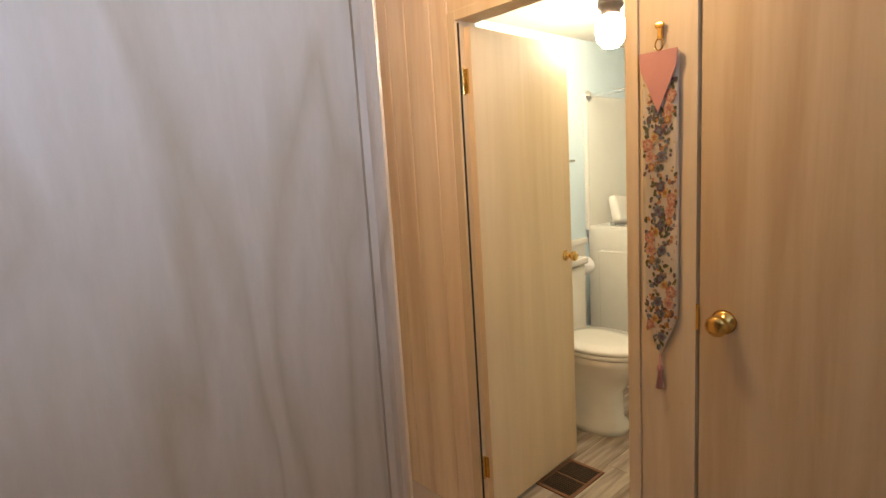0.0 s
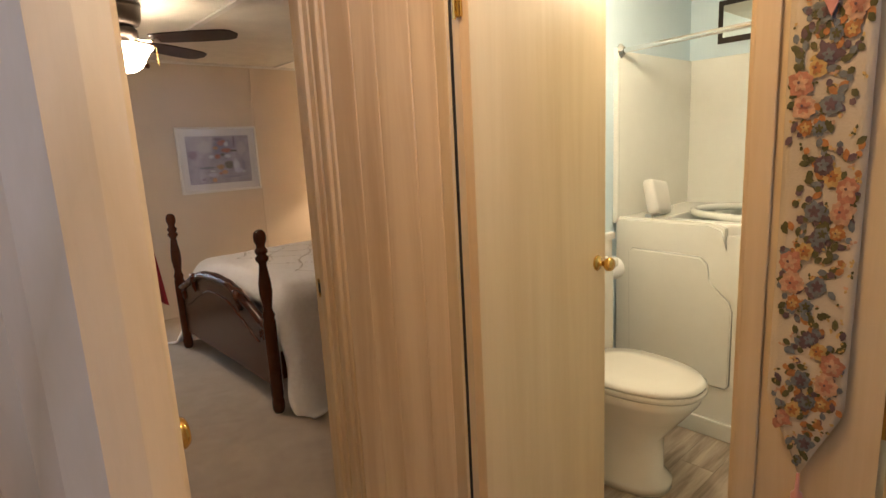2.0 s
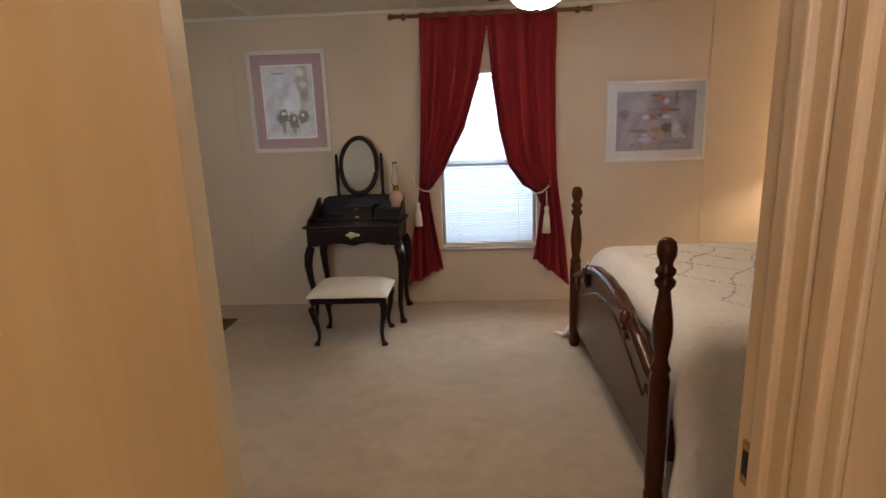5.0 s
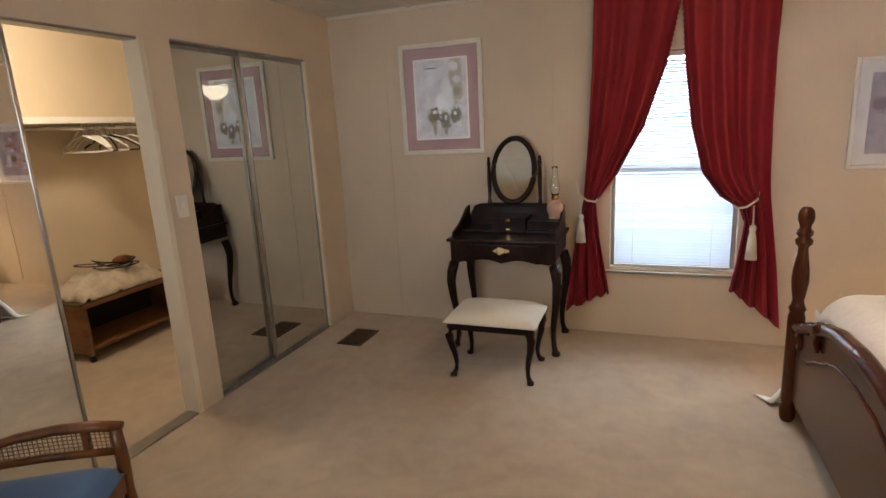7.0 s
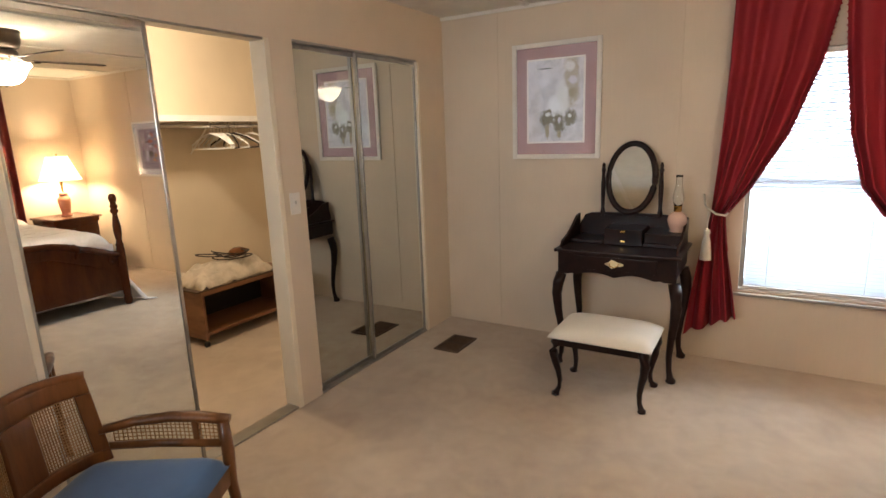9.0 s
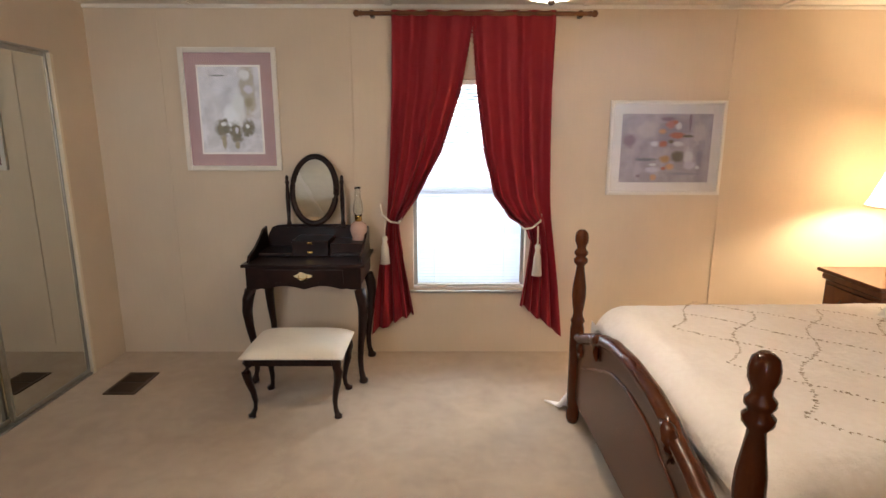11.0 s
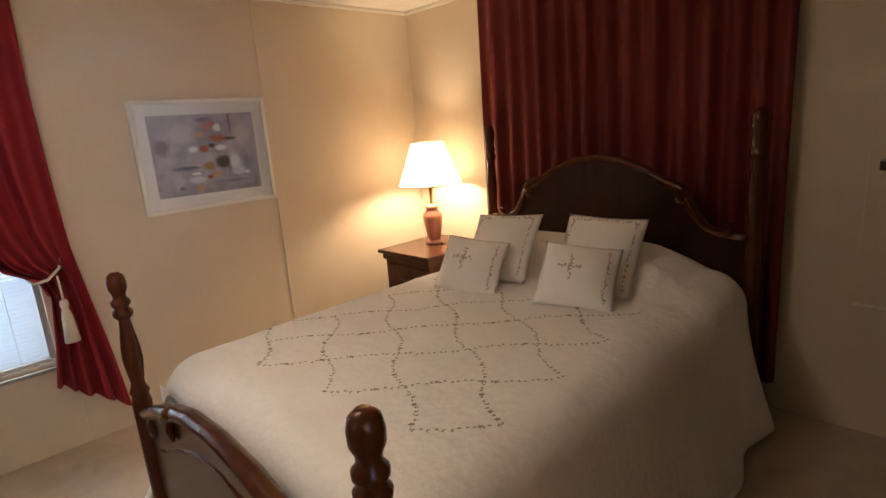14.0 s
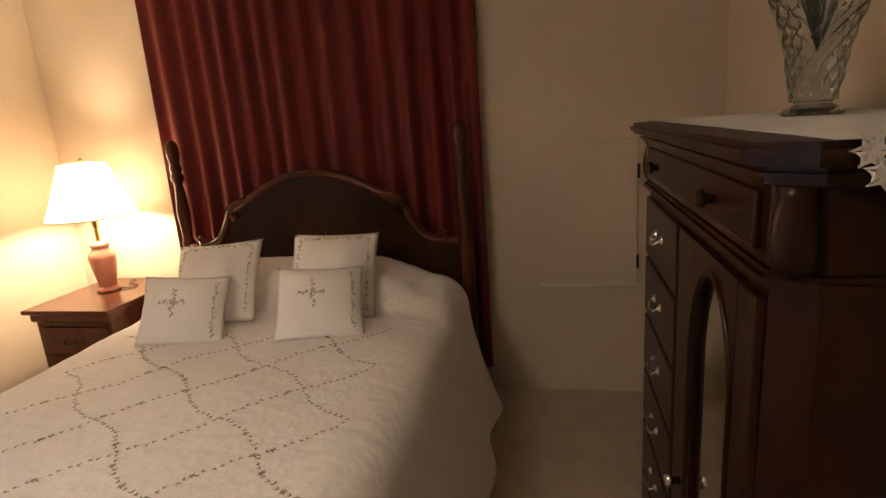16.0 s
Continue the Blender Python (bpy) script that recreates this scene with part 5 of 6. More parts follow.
rings = [[bm.verts.new((r * math.cos(2 * math.pi * k / seg), r * math.sin(2 * math.pi * k / seg), z)) for k in range(seg)] for r, z in prof]
for a, b in zip(rings, rings[1:]):
    for k in range(seg):
        bm.faces.new((a[k], a[(k + 1) % seg], b[(k + 1) % seg], b[k]))
thick(part("bowl", bm, BOWL, fan, "lit frosted glass bowl", True), 0.004)
part("bowl_finial", lathe([(0.004, 1.928), (0.012, 1.934), (0.014, 1.943), (0.006, 1.95)], 14), BRONZE, fan)
for k in range(5):
    ang = 72 * k + 30
    arm = part("blade_arm", tube([(0.08, 0, 2.140), (0.13, 0, 2.112), (0.18, 0, 2.108), (0.23, 0, 2.112)], [0.012, 0.010, 0.014, 0.02], 8, flat=0.4), CHROME, fan, "bright blade iron", True)
    arm.matrix_basis = pose(0, 0, 0, 0, 0, ang)
    out = [(0.19, -0.05), (0.26, -0.062), (0.45, -0.070), (0.60, -0.068), (0.65, -0.05), (0.675, 0.0), (0.65, 0.05), (0.60, 0.068), (0.45, 0.070), (0.26, 0.062), (0.19, 0.05)]
    bl = part("blade", slab(out, 0.006, lambda u, v, w: (u, v, 2.118 + w - v * 0.20), 0.0015), MAHOG, fan, "dark wood fan blade")
    bl.matrix_basis = pose(0, 0, 0, 0, 0, ang)
for s in (-1, 1):
    part("pull_chain", tube([(s * 0.05, -0.03, 2.12), (s * 0.175, -0.06, 2.09), (s * 0.18, -0.06, 1.99)], 0.0015, 5), BRASS, fan)

# ---- cane armchair ----
chair = thing("armchair", "walnut cane-back barrel armchair with a blue seat", "armchair", (-0.195, 3.68, 0), -62)


def back_edge(t, z):
    """The barrel line of the back; t from -1 to 1 across it, leaning backwards as it rises."""
    a = t * 1.0
    return ((0.235 - 0.032 * (z - 0.42) / 0.33) * math.sin(a) / math.sin(1.0), -0.255 + 0.10 * t * t - 0.09 * (z - 0.42), z)


def caning(parent, place, nu, nv, r=0.0018):
    m = bmesh.new()
    for i in range(nu + 1):
        tube([place(i / nu, j / 8) for j in range(9)], r, 4, m)
    for j in range(nv + 1):
        tube([place(i / 10, j / nv) for i in range(11)], r, 4, m)
    part("cane_panel", m, CANE, parent, "open woven cane")



# local +y is the front
for lx in (-0.255, 0.255):
    part("front_leg", tube([(lx, 0.245, 0.535), (lx, 0.25, 0.42), (lx * 0.99, 0.25, 0.30), (lx * 1.02, 0.275, 0.06), (lx * 1.04, 0.29, 0.02), (lx * 1.04, 0.292, 0.0)], [0.019, 0.022, 0.020, 0.015, 0.018, 0.019], 10), WALNUT, chair, "", True)
for lx in (-0.2, 0.2):
    part("back_leg", tube([(lx, -0.19, 0.42), (lx, -0.20, 0.25), (lx * 1.05, -0.27, 0.0)], [0.021, 0.019, 0.015], 10), WALNUT, chair, "", True)
part("seat_rail", boxes((-0.245, 0.245, 0.215, 0.255, 0.30, 0.375, 0.006), (-0.25, -0.212, -0.20, 0.215, 0.30, 0.375, 0.006), (0.212, 0.25, -0.20, 0.215, 0.30, 0.375, 0.006), (-0.212, 0.212, -0.22, -0.18, 0.30, 0.375, 0.006)), WALNUT, chair)
bm = grid(24, 24, lambda u, v: ((2 * u - 1) * (0.238 - 0.035 * (1 - v)), -0.215 + 0.475 * v, 0.375 + 0.07 * (max(0, 1 - abs(2 * u - 1) ** 7) * max(0, 1 - abs(2 * v - 1) ** 7)) ** 0.5))
part("seat_cushion", bm, BLUECLOTH, chair, "blue woven upholstered seat", True)
for nm, t0, t1, z0, z1, lb in (("crest_rail", -1.0, 1.0, 0.672, 0.745, "broad curved walnut crest rail"), ("lower_back_rail", -1.0, 1.0, 0.41, 0.455, ""), ("back_stile", -1.0, -0.80, 0.455, 0.672, ""), ("back_stile", 0.80, 1.0, 0.455, 0.672, ""), ("back_splat", -0.24, 0.24, 0.455, 0.672, "solid walnut centre splat")):
    bm = grid(18, 4, lambda u, v: back_edge(t0 + (t1 - t0) * u, z0 + (z1 - z0) * v))
    bk = thick(part(nm, bm, WALNUT, chair, lb, True), 0.024)
    bv = bk.modifiers.new("round", "BEVEL")
    bv.width, bv.segments = 0.006, 2
part("crest_cap", tube([back_edge(t / 12, 0.748 - 0.012 * (t / 12) ** 2) for t in range(-12, 13)], 0.016, 8), WALNUT, chair, "", True)
caning(chair, lambda u, v: back_edge(-0.79 + 0.55 * u, 0.458 + 0.21 * v), 16, 20, 0.0023)
caning(chair, lambda u, v: back_edge(0.24 + 0.55 * u, 0.458 + 0.21 * v), 16, 20, 0.0023)
for s in (-1, 1):
    sx, sy, _ = back_edge(s * 0.97, 0.56)
    arm_pts = [(sx, sy + 0.0, 0.525), (s * 0.256, -0.07, 0.538), (s * 0.270, 0.05, 0.546), (s * 0.270, 0.16, 0.545), (s * 0.262, 0.262, 0.538)]
    part("arm", tube(arm_pts, [0.018, 0.021, 0.023, 0.024, 0.022], 10, flat=0.75), WALNUT, chair, "curved walnut arm", True)
    part("arm_lower_rail", tube([(s * 0.235, -0.17, 0.455), (s * 0.252, 0.0, 0.455), (s * 0.25, 0.24, 0.455)], 0.014, 8), WALNUT, chair, "", True)
    caning(chair, lambda u, v, s=s: (s * (0.25 + 0.012 * math.sin(u * 3.1)), -0.15 + 0.375 * u, 0.465 + 0.07 * v), 24, 5, 0.0022)
    part("arm_support", boxes((s * 0.262 - 0.012, s * 0.262 + 0.012, 0.135, 0.155, 0.455, 0.54, 0.003)), WALNUT, chair)

# ---- chest of drawers, runner, vase ----
chest = thing("chest_of_drawers", "dark cherry gentleman's chest with drawers and an arched mirror door", "chest", (3.13, 3.225, 0))
HW, FD, BD = 0.52, 0.235, -0.235


def clipped(w, d0, d1, c):
    return [(-w, d0), (w, d0), (w, d1 - c), (w - c, d1), (-w + c, d1), (-w, d1 - c)]


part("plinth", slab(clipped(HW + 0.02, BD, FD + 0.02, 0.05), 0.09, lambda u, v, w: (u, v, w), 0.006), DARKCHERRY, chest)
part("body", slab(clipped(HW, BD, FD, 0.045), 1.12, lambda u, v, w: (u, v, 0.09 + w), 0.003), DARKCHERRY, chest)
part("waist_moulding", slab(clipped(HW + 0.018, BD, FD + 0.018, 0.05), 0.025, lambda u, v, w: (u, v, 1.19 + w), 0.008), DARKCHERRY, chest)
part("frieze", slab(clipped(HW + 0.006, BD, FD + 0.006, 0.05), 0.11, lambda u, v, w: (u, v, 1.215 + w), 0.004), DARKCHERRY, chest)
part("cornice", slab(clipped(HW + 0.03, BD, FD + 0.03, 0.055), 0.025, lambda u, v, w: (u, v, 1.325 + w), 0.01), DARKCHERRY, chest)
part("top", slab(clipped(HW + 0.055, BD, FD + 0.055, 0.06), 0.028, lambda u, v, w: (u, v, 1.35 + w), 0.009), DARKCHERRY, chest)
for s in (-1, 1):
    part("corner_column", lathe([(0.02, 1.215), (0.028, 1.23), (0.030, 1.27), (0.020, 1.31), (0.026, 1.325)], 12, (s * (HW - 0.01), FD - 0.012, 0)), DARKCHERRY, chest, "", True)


def pull(parent, x, y, z):
    part("drawer_pull", tube([(x - 0.04, y, z), (x - 0.036, y + 0.016, z - 0.010), (x, y + 0.02, z - 0.016), (x + 0.036, y + 0.016, z - 0.010), (x + 0.04, y, z)], 0.004, 6), CHROME, parent, "antiqued metal bail")
    for q in (-0.04, 0.04):
        part("rosette", lathe([(0.012, 0), (0.010, 0.004), (0.004, 0.008)], 10), CHROME, parent).matrix_basis = pose(x + q, y, z, -90)


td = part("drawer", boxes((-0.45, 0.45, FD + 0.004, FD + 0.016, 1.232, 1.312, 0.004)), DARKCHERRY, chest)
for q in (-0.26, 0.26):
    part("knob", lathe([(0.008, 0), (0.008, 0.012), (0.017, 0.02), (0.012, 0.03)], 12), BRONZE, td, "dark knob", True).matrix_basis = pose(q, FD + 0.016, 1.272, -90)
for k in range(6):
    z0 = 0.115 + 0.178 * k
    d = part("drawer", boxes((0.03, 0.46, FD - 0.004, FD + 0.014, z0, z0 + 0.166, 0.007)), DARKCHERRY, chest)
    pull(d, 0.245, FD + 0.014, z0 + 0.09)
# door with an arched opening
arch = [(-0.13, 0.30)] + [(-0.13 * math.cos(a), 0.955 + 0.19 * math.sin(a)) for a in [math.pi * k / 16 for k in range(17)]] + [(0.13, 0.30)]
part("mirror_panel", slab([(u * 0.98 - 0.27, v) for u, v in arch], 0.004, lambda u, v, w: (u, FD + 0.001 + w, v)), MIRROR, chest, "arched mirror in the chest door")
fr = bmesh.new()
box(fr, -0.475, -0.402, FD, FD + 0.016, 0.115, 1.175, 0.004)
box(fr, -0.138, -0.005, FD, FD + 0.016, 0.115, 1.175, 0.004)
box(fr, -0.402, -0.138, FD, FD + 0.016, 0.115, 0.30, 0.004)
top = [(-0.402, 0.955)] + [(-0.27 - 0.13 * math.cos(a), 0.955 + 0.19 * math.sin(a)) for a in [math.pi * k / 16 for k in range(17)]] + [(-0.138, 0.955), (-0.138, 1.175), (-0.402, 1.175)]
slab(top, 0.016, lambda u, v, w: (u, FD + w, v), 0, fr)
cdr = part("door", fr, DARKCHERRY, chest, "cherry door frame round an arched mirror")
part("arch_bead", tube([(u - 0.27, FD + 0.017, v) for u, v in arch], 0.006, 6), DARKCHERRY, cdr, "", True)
part("door_knob", lathe([(0.008, 0), (0.008, 0.014), (0.017, 0.022), (0.012, 0.032)], 12), CHROME, cdr, "", True).matrix_basis = pose(-0.09, FD + 0.016, 0.62, -90)

chest.scale = (1, 1, 1.034)
runner = thing("lace_runner", "white crocheted lace runner draped over the chest top", "runner", (3.13, 3.225, 1.4255))
part("cloth", boxes((-0.575, 0.50, -0.225, 0.215, 0.001, 0.0035)), LACE, runner)
m = bmesh.new()
for row in range(8):
    for k in range(15 - row):
        cy, cz = -0.215 + 0.0285 * k + 0.0142 * (row % 2), -0.012 - 0.0245 * row
        lx = -0.583 - 0.004 * math.sin(k * 1.7 + row)
        if (k + row) % 2 == 0:
            for a in range(6):
                an = math.pi * a / 3 + 0.3 * row
                wing = [(lx - 0.003, cy + 0.011 * math.cos(an + q), cz + 0.011 * math.sin(an + q)) for q in (-0.32, 0.32)]
                tip = (lx, cy + 0.0185 * math.cos(an), cz + 0.0185 * math.sin(an))
                tube([(lx, cy, cz), wing[0], tip, wing[1], (lx, cy, cz)], 0.0030, 5, m)
        else:
            tube([(lx, cy + 0.0125 * math.cos(a), cz + 0.0125 * math.sin(a)) for a in [math.pi * q / 6 for q in range(13)]], 0.0028, 5, m)
part("lace_edge", m, LACE, runner, "openwork crochet hanging in a point over the edge")["kind"] = "stuff"
vase = thing("crystal_vase", "footed cut-crystal vase on the lace runner", "vase", (3.24, 3.19, 1.4295))
vase.scale = (1.02, 1.02, 1.06)
bm = bmesh.new()
prof = [(0.040, 0.030), (0.041, 0.05), (0.043, 0.07), (0.046, 0.09), (0.049, 0.11), (0.053, 0.13), (0.057, 0.15), (0.063, 0.17), (0.070, 0.19), (0.078, 0.21), (0.087, 0.23), (0.095, 0.245)]
seg = 22
rings = []
for i, (r, z) in enumerate(prof):
    cut = [r + (0.005 if i > 1 else 0.002) * ((k + i) % 2) for k in range(seg)]
    rings.append([bm.verts.new((c * math.cos(2 * math.pi * k / seg), c * math.sin(2 * math.pi * k / seg), z)) for k, c in enumerate(cut)])
for a, b in zip(rings, rings[1:]):
    for k in range(seg):
        n1 = (k + 1) % seg
        bm.faces.new((a[k], a[n1], b[n1]))
        bm.faces.new((a[k], b[n1], b[k]))
bm.faces.new(rings[0][::-1])
thick(part("vase_body", bm, CRYSTAL, vase, "faceted flaring crystal bowl"), 0.008)
part("foot", lathe([(0.056, 0.0), (0.060, 0.006), (0.052, 0.014), (0.034, 0.022), (0.036, 0.0295)], 22), CRYSTAL, vase, "round crystal foot")
bq = thing("flower_bouquet", "artificial bouquet of dark leaves and white blooms", "flowers", (3.24, 3.19, 1.4425))
m, mp, ms = bmesh.new(), bmesh.new(), bmesh.new()
rb = random.Random(8)


def petal(b, c, d, ln, w):
    side = d.cross(Vector((0.2, 0.3, 1))).normalized()
    up = side.cross(d).normalized()
    vs = [b.verts.new(c + d * ln * a + side * w * s + up * h * ln) for a, s, h in ((0, 0, 0), (0.4, 0.5, 0.08), (0.8, 0.32, 0.02), (1, 0, -0.1), (0.8, -0.32, 0.02), (0.4, -0.5, 0.08))]
    b.faces.new(vs)


for k in range(26):
    an, el = rb.uniform(0, 6.28), rb.uniform(0.25, 1.3)
    d = Vector((math.cos(an) * math.cos(el), math.sin(an) * math.cos(el), math.sin(el)))
    tip = Vector((0, 0, 0.245)) + Vector((d.x * 0.17, d.y * 0.14, d.z * 0.24))
    tube([(0, 0, 0.12), (d.x * 0.05, d.y * 0.05, 0.262), tip], 0.002, 4, ms)
    for _ in range(7):
        petal(m, tip - d * rb.uniform(0, 0.09), (d + Vector((rb.uniform(-1, 1), rb.uniform(-1, 1), rb.uniform(-0.6, 0.5)))).normalized(), rb.uniform(0.04, 0.075), 0.03)
    if k % 3 == 0:
        for _ in range(12):
            petal(mp, tip + d * 0.015, (d * 0.5 + Vector((rb.uniform(-1, 1), rb.uniform(-1, 1), rb.uniform(-1, 1)))).normalized(), rb.uniform(0.025, 0.04), 0.022)
part("stems", ms, GREEN, bq)["kind"] = "stuff"
part("leaves", m, GREEN, bq)["kind"] = "stuff"
part("blooms", mp, PETAL, bq, "small white blooms")["kind"] = "stuff"

# ---- wall pieces ----
acc = thing("access_panel", "flush cream access panel low on the wall with small hinges", "panel", (EAST, 0, 0))
part("panel", boxes((-0.016, -0.001, 3.353, 3.82, 0.605, 1.325, 0.003)), WALL, acc)
for z in (0.72, 1.17):
    part("hinge", boxes((-0.021, -0.004, 3.345, 3.357, z - 0.035, z + 0.035, 0.002)), BRONZE, acc)
part("edge_strip", boxes((-0.014, -0.001, 3.345, 3.83, 0.592, 0.605, 0.003)), CASING, acc)
# boxed window surround by the door, edged with a floral paper band
side = thing("window_surround", "cream boxed window surround edged with a floral paper band", "window surround", (0.55, SOUTH - 0.045, 0))
part("carcass", boxes((-0.05, 0.0, 0.0, 0.165, 0, 2.2, 0.003)), CASING, side)
part("edge_moulding", boxes((-0.02, 0.012, 0.160, 0.196, 0, 2.2, 0.012, 3)), CASING, side, "rounded cream moulding")
part("paper_band", boxes((0.0005, 0.002, 0.085, 0.161, 0, 2.2)), BORDER, side, "floral paper band")
part("inner_strip", boxes((0.0, 0.008, 0.045, 0.083, 0, 2.2, 0.003)), CASING, side)
# cool window daylight on this strip is put into its pale blue colour
part("pale_face", boxes((0.0, 0.003, 0.0, 0.043, 0, 2.2)), BLUE, side, "strip coloured pale blue for the daylight on it")

# ---- hall: tapestry ----
tap = thing("wall_hanging", "narrow floral tapestry bell-pull with pink satin top and tassel", "wall hanging", (1.997, 1.511, 0.016))
tap.scale = (1, 0.82, 1)


def tap_edge(z):
    """Half-width of the hanging at a height."""
    return 0.062 if z > 1.0 else max(0.0, 0.062 * (z - 0.885) / 0.115)


bm = grid(8, 40, lambda u, v: (-0.006 - 0.003 * math.sin(9 * v), (2 * u - 1) * max(0.002, tap_edge(1.72 - 0.835 * v)), 1.72 - 0.835 * v))
thick(part("woven_band", bm, BANDCLOTH, tap, "woven floral band", True), 0.003)
import itertools

rt = random.Random(21)
layer = itertools.cycle(range(70))
FLOWER = {"rose_petals": ((0.46, 0.19, 0.11), bmesh.new()), "blush_petals": ((0.55, 0.32, 0.19), bmesh.new()), "gold_petals": ((0.56, 0.36, 0.12), bmesh.new()), "plum_leaves": ((0.13, 0.075, 0.075), bmesh.new()), "slate_petals": ((0.17, 0.175, 0.17), bmesh.new()), "olive_leaves": ((0.10, 0.085, 0.025), bmesh.new()), "rust_petals": ((0.42, 0.17, 0.05), bmesh.new())}


def woven(kind, y, z, ln, w, ang, lift):
    """One flat woven petal lying on the band."""
    if max(abs(y), abs(y + ln * math.cos(ang))) > tap_edge(z) - 0.002:
        return
    b = FLOWER[kind][1]
    lift += 0.00002 * next(layer)
    d, n = Vector((0, math.cos(ang), math.sin(ang))), Vector((0, -math.sin(ang), math.cos(ang)))
    c = Vector((-0.0086 - 0.003 * math.sin(9 * (1.72 - z) / 0.835) - lift, y, z))
    b.faces.new([b.verts.new(c + d * ln * a + n * w * s) for a, s in ((0, 0), (0.35, 0.5), (0.75, 0.42), (1, 0), (0.75, -0.42), (0.35, -0.5))])


def blossom(kind, y, z, r, inner, lift):
    for q in range(9):
        woven(kind, y, z, r * rt.uniform(0.8, 1.1), r * 0.7, q * 0.70 + rt.uniform(-0.2, 0.2), lift)
    for q in range(5):
        woven(inner, y, z, r * 0.6, r * 0.35, q * 1.25 + 0.3, lift + 0.0015)
    woven("plum_leaves", y, z, r * 0.25, r * 0.2, 0.5, lift + 0.003)


for side_y, cz in ((-1, 1.60), (1, 1.475), (-1, 1.325), (1, 1.215), (-1, 1.066), (1, 0.965)):
    for _ in range(95):
        a, r = rt.uniform(0, 6.28), rt.uniform(0.015, 0.062)
        woven(rt.choice(("olive_leaves", "plum_leaves", "slate_petals", "olive_leaves", "rust_petals")), side_y * 0.018 + r * math.cos(a) * 0.85, cz + r * math.sin(a) * 1.35, rt.uniform(0.010, 0.019), 0.010, a + rt.uniform(-0.8, 0.8), 0.0002)
    for kd, oy, oz, r, inn in (("plum_leaves", -0.010, 0.036, 0.014, "slate_petals"), ("slate_petals", -0.018, -0.022, 0.014, "plum_leaves"), ("gold_petals", 0.004, 0.022, 0.013, "rust_petals"), ("rose_petals", 0.026, 0.006, 0.018, "blush_petals"), ("blush_petals", 0.020, -0.022, 0.017, "rose_petals"), ("rust_petals", 0.016, -0.048, 0.011, "gold_petals"), ("slate_petals", -0.004, -0.050, 0.010, "olive_leaves")):
        blossom(kd, side_y * oy * 1.05 + side_y * 0.012, cz + oz * 1.15, r * 1.2, inn, 0.0016)
for _ in range(150):
    y, z = rt.uniform(-0.055, 0.055), rt.uniform(0.92, 1.69)
    for q in range(3):
        woven(rt.choice(("gold_petals", "olive_leaves", "gold_petals", "blush_petals")), y, z, rt.uniform(0.004, 0.008), 0.004, rt.uniform(0, 6.28), 0.0001)
for kd, (rgb, fb) in FLOWER.items():
    part(kd, fb, plain("woven_" + kd, rgb, 0.9, vary=0.35, scale=120), tap)["kind"] = "stuff"
bm = slab([(-0.065, 1.725), (0.065, 1.725), (0.06, 1.68), (0.0, 1.565), (-0.06, 1.68)], 0.004, lambda u, v, w: (-0.0205 + w, u, v), 0.001)
part("satin_flap", bm, PINKCLOTH, tap, "pink satin pointed flap")
part("ring", tube([(-0.012, 0.013 * math.cos(a), 1.742 + 0.015 * math.sin(a)) for a in [2 * math.pi * k / 20 for k in range(21)]], 0.0025, 6), BRASS, tap)
part("hook", boxes((-0.010, 0.002, -0.008, 0.008, 1.755, 1.80, 0.003), (-0.014, -0.004, -0.014, 0.014, 1.785, 1.797, 0.003)), BRASS, tap, "ornate brass hook")
part("tassel", lathe([(0.003, 0.885), (0.004, 0.855), (0.010, 0.85), (0.010, 0.838), (0.007, 0.833), (0.014, 0.785)], 12, (-0.012, 0, 0)), PINKCLOTH, tap, "pink tassel", True)

# ---- bathroom ----
wc = thing("toilet", "white porcelain toilet with closed lid", "toilet", (3.05, 2.41, 0))
wc.scale = (1.08, 1.05, 1.12)


def oval(w, back, front, z, n=40, squash=2.3):
    pts = []
    for k in range(n):
        a = 2 * math.pi * k / n
        c, s = math.cos(a), math.sin(a)
        y = (front if s < 0 else back) * abs(s) ** (2 / squash) * (1 if s > 0 else -1)
        pts.append((w * abs(c) ** (2 / squash) * (1 if c > 0 else -1), y, z))
    return pts


def loft(sections, bm=None):
    bm = bm or bmesh.new()
    rings = [[bm.verts.new(p) for p in s] for s in sections]
    n = len(rings[0])
    for a, b in zip(rings, rings[1:]):
        for k in range(n):
            bm.faces.new((a[k], a[(k + 1) % n], b[(k + 1) % n], b[k]))
    bm.faces.new(rings[0][::-1])
    bm.faces.new(rings[-1])
    return bm


part("bowl", loft([oval(0.125, 0.24, 0.20, 0.0), oval(0.125, 0.24, 0.20, 0.03), oval(0.105, 0.23, 0.165, 0.06), oval(0.105, 0.22, 0.165, 0.20), oval(0.14, 0.2, 0.24, 0.29), oval(0.178, 0.18, 0.295, 0.36), oval(0.185, 0.18, 0.305, 0.395)]), PORCELAIN, wc, "", True)
part("seat", loft([oval(0.183, 0.17, 0.31, 0.397), oval(0.19, 0.17, 0.318, 0.405), oval(0.188, 0.17, 0.316, 0.418)]), PORCELAIN, wc, "", True)
part("lid", loft([oval(0.186, 0.17, 0.312, 0.421), oval(0.19, 0.172, 0.316, 0.432), oval(0.175, 0.16, 0.30, 0.444), oval(0.10, 0.1, 0.2, 0.449)]), PORCELAIN, wc, "closed oval lid", True)
part("tank", boxes((-0.22, 0.22, 0.17, 0.345, 0.38, 0.76, 0.025, 3)), PORCELAIN, wc, "")
part("tank_lid", boxes((-0.232, 0.232, 0.158, 0.35, 0.762, 0.80, 0.012, 3)), PORCELAIN, wc, "")
part("flush_lever", boxes((-0.19, -0.12, 0.155, 0.168, 0.69, 0.705, 0.004)), CHROME, wc)

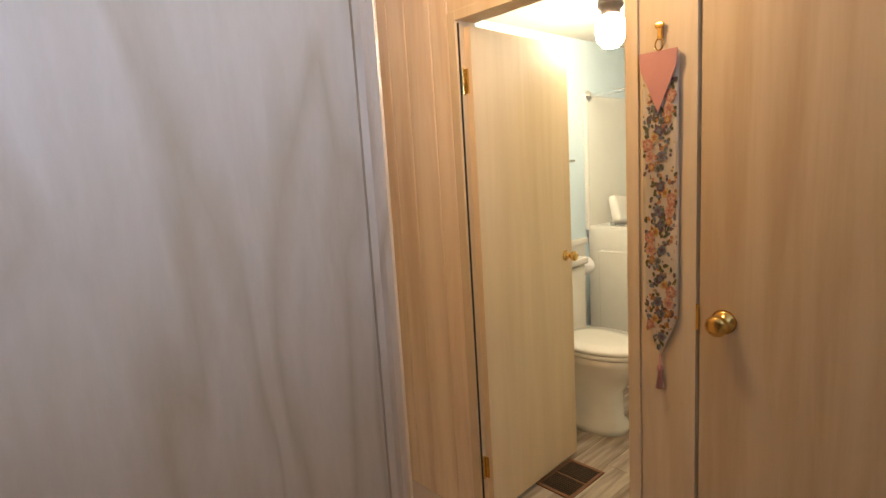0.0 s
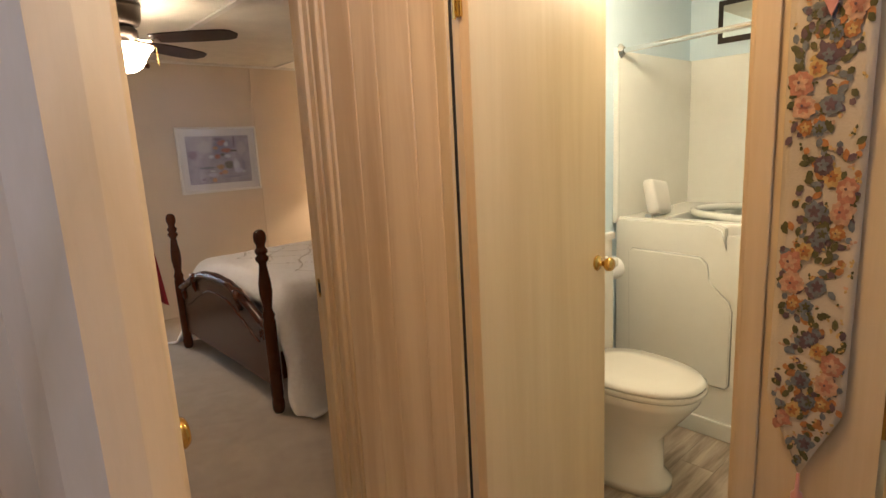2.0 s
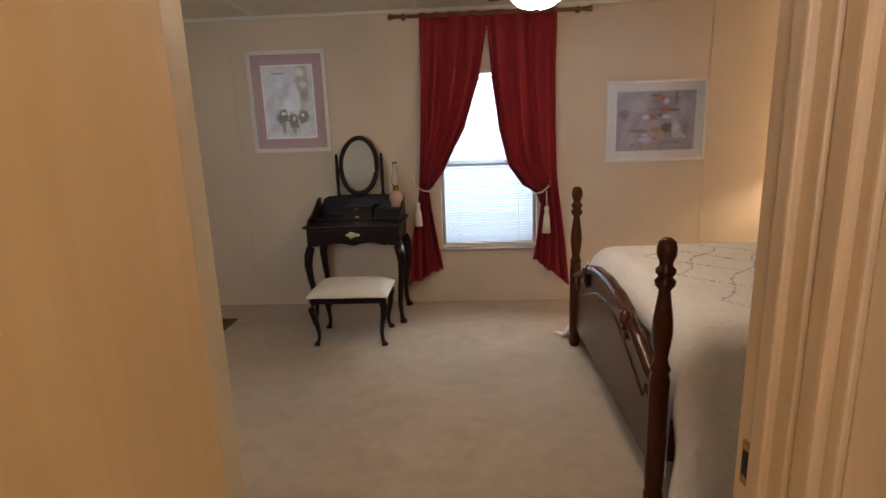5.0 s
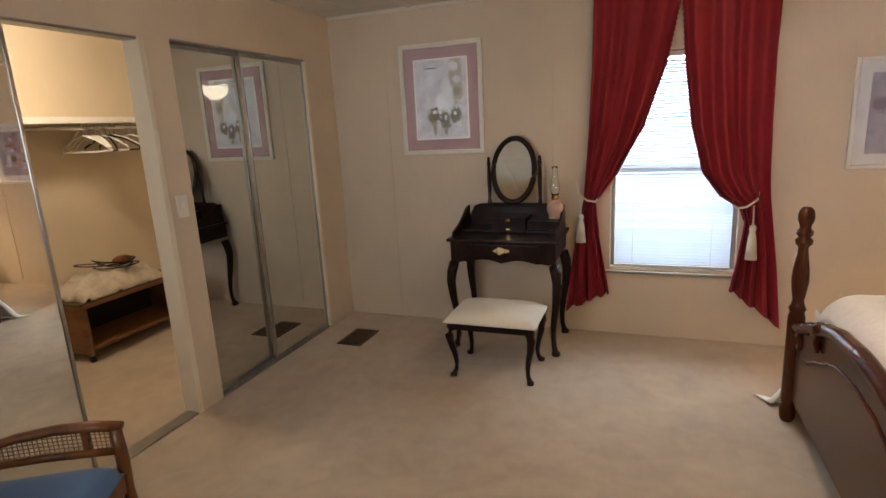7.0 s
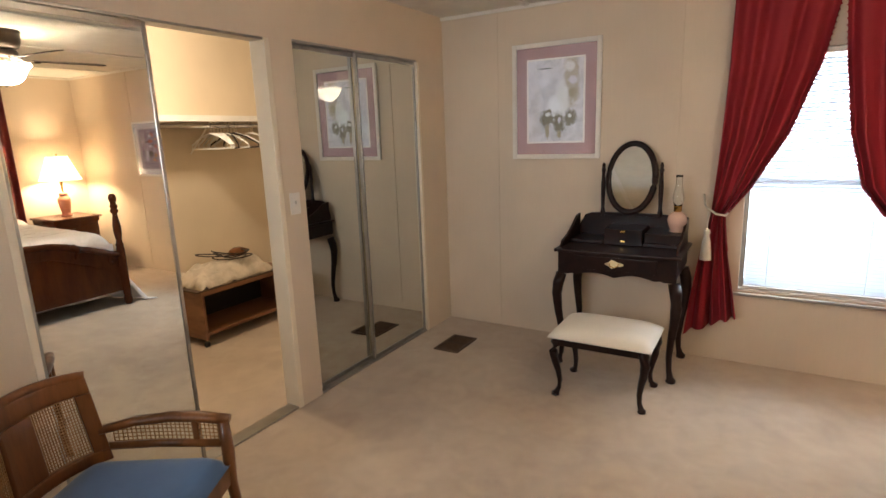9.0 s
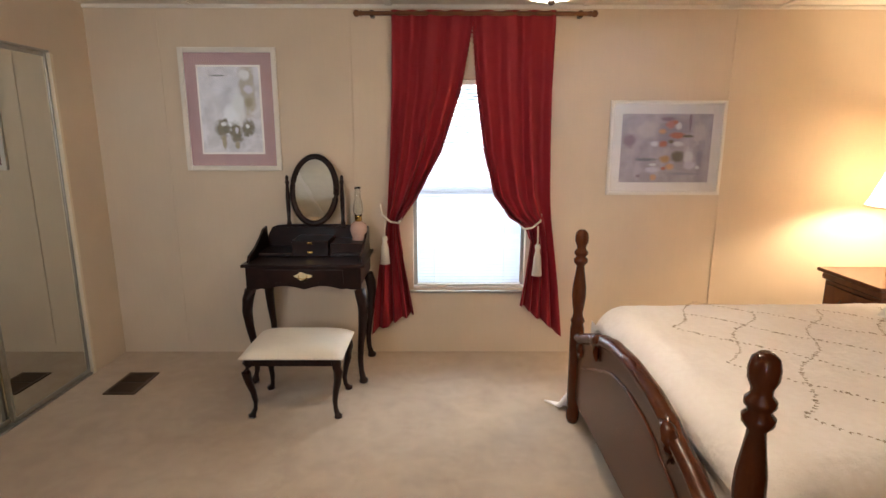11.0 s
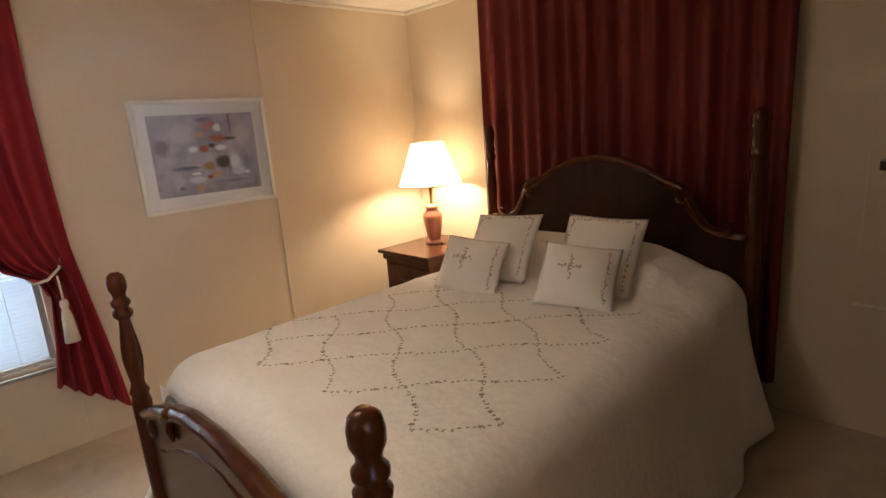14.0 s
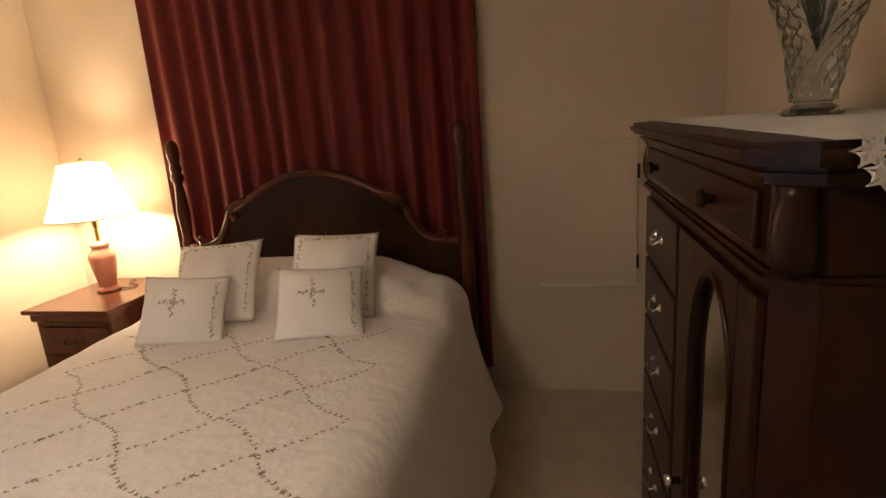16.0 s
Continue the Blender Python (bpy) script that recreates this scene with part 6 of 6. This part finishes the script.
tub = thing("walk_in_tub", "white acrylic walk-in bathtub with a door panel", "bathtub", (3.6, 0, 0))
tub.scale = (1, 1, 1.025)
TN = 2.775
out = [(1.0, 0.0), (TN - 0.003, 0.0), (TN - 0.003, 1.01), (2.30, 1.01), (2.235, 0.985), (2.225, 0.86), (2.17, 0.80), (2.15, 0.78), (2.15, 1.0), (1.0, 1.0)]
part("apron", slab(out, 0.06, lambda u, v, w: (w, u, v), 0.012), ACRYLIC, tub, "white acrylic front")
part("apron_foot", boxes((-0.02, 0.0, 1.0, TN - 0.003, 0.0, 0.085, 0.006)), ACRYLIC, tub)
pan = [(2.68, 0.26), (2.69, 0.84), (2.67, 0.86), (2.33, 0.85), (2.30, 0.82), (2.29, 0.74), (2.20, 0.66), (2.185, 0.62), (2.185, 0.27), (2.20, 0.25)]
part("raised_panel", slab(pan, 0.012, lambda u, v, w: (-0.012 + w, u, v), 0.005), ACRYLIC, tub, "raised front panel")
dp = [(2.13, 0.12), (2.13, 0.60), (2.17, 0.66), (2.215, 0.73), (2.215, 0.96), (2.14, 0.97), (1.45, 0.97), (1.45, 0.12)]
# grey tube traces the panel in place of the shade round its edge
part("panel_groove", tube([(-0.001, u, v) for u, v in pan + pan[:1]], 0.0045, 6), STEEL, tub, "grey tube standing in for the shade line round the panel")
part("tub_door", slab(dp, 0.02, lambda u, v, w: (-0.02 + w, u, v), 0.006), ACRYLIC, tub, "inset walk-in door")
part("deck", boxes((0.06, 0.84, 2.56, TN - 0.003, 0.92, 1.005, 0.01), (0.06, 0.16, 1.0, 2.56, 0.92, 1.0, 0.01), (0.72, 0.84, 1.0, 2.56, 0.92, 1.0, 0.01)), ACRYLIC, tub)
part("basin_floor", boxes((0.06, 0.84, 1.0, TN - 0.003, 0.1, 0.25)), ACRYLIC, tub)
rim = [(0.44 + 0.30 * math.cos(a), 2.10 + 0.44 * math.sin(a), 1.012) for a in [2 * math.pi * k / 40 for k in range(41)]]
part("basin_rim", tube(rim, 0.02, 8), ACRYLIC, tub, "", True)
rest = part("headrest", boxes((-0.11, 0.11, -0.03, 0.03, -0.085, 0.085, 0.028, 4)), WHITEPLASTIC, tub, "white padded headrest", True)
rest.matrix_basis = pose(0.17, 2.63, 1.10, -14, 8, 6)
part("drain_control", boxes((0.02, 0.10, 2.58, 2.62, 1.01, 1.03, 0.005)), CHROME, tub)
sur = thing("tub_surround", "white acrylic wall surround above the tub", "tub surround")
part("end_panel", boxes((3.6, 4.44, TN - 0.012, TN + 0.003, 1.006, 1.86, 0.004)), ACRYLIC, sur)
part("back_panel", boxes((4.425, 4.438, 1.0, TN - 0.012, 1.006, 1.86, 0.004)), ACRYLIC, sur)
part("edge_flange", boxes((3.585, 3.612, TN - 0.02, TN + 0.003, 1.006, 1.87, 0.006)), ACRYLIC, sur)
rail = thing("shower_rail", "chrome shower curtain rail across the tub", "shower rail")
part("bar", tube([(3.62, 2.775, 1.855), (3.62, 0.92, 1.90)], 0.0125, 12), CHROME, rail)
fl = part("flange", lathe([(0.034, 0.0), (0.034, 0.006), (0.022, 0.02), (0.016, 0.025)], 18), CHROME, rail)
fl.matrix_basis = pose(3.62, 2.763, 1.856, 90)
towel = thing("towel_hook", "small chrome towel bar end on the blue wall", "towel bar")
part("bar", tube([(2.75, 2.70, 1.46), (3.36, 2.70, 1.46)], 0.007, 8), CHROME, towel)
for x in (2.78, 3.34):
    part("post", tube([(x, 2.779, 1.46), (x, 2.70, 1.46)], 0.010, 8), CHROME, towel)
tp = thing("toilet_roll", "white toilet roll on a wall holder", "toilet roll", (3.42, 2.70, 0.80))
part("roll", lathe([(0.02, -0.052), (0.055, -0.052), (0.056, 0.0), (0.055, 0.052), (0.02, 0.052)], 24), PILLOWCLOTH, tp).matrix_basis = pose(0, 0, 0, 0, 90, 0)
part("holder", boxes((-0.07, 0.07, 0.045, 0.057, -0.02, 0.02, 0.005)), WHITEPLASTIC, tp)
bw = tagged(part("window_3", boxes((4.425, 4.438, 2.02, 2.62, 1.93, 2.16, 0.004)), BRONZE), "small dark bathroom window high on the wall", "window", kind="structure")
part("pane", boxes((4.418, 4.4255, 2.05, 2.59, 1.96, 2.13)), DARKMIRROR, bw)
blp = thing("bath_ceiling_lamp", "lit white glass globe lamp with a dark cap", "ceiling lamp", (2.97, 2.22, 0))
part("cap", lathe([(0.06, 2.199), (0.062, 2.17), (0.045, 2.15), (0.045, 2.125)], 22), BRONZE, blp, "dark bronze cap", True)
bm = lathe([(0.045, 2.128), (0.062, 2.11), (0.072, 2.07), (0.064, 2.02), (0.035, 1.985), (0.006, 1.98)], 26)
part("globe", bm, GLOBE, blp, "glowing glass globe", True)
hl = thing("hall_ceiling_lamp", "lit white glass hall ceiling lamp", "ceiling lamp", (1.5, 1.75, 0))
part("base", lathe([(0.09, CEILZ - 0.02), (0.095, CEILZ - 0.001)], 24), WHITEPAINT, hl)

# ---- pieces of the walls and floors ----
planks = bpy.data.objects["wall_hall_east"]
for a, b in ((BY1 + 0.03, 2.417), (2.417, 2.567), (2.567, 2.681), (2.681, 2.811)):
    part("plank", boxes((1.992, 2.0035, a + 0.0012, b - 0.0012, 0.0, CEILZ - 0.005, 0.0045, 2)), PLANK, planks)
y, row = 0.92, 0
pm = {}
while y < 2.775:
    x = 2.105 - (row % 3) * 0.3
    while x < 3.6:
        x0, x1, y1 = max(x, 2.105), min(x + 0.9, 3.6), min(y + 0.15, 2.775)
        if x1 - x0 > 0.02:
            part("floor_plank", boxes((x0 + 0.001, x1 - 0.001, y + 0.001, y1 - 0.001, -0.006, 0.0)), VINYL, bath_floor)
        x += 0.9
    y += 0.15
    row += 1
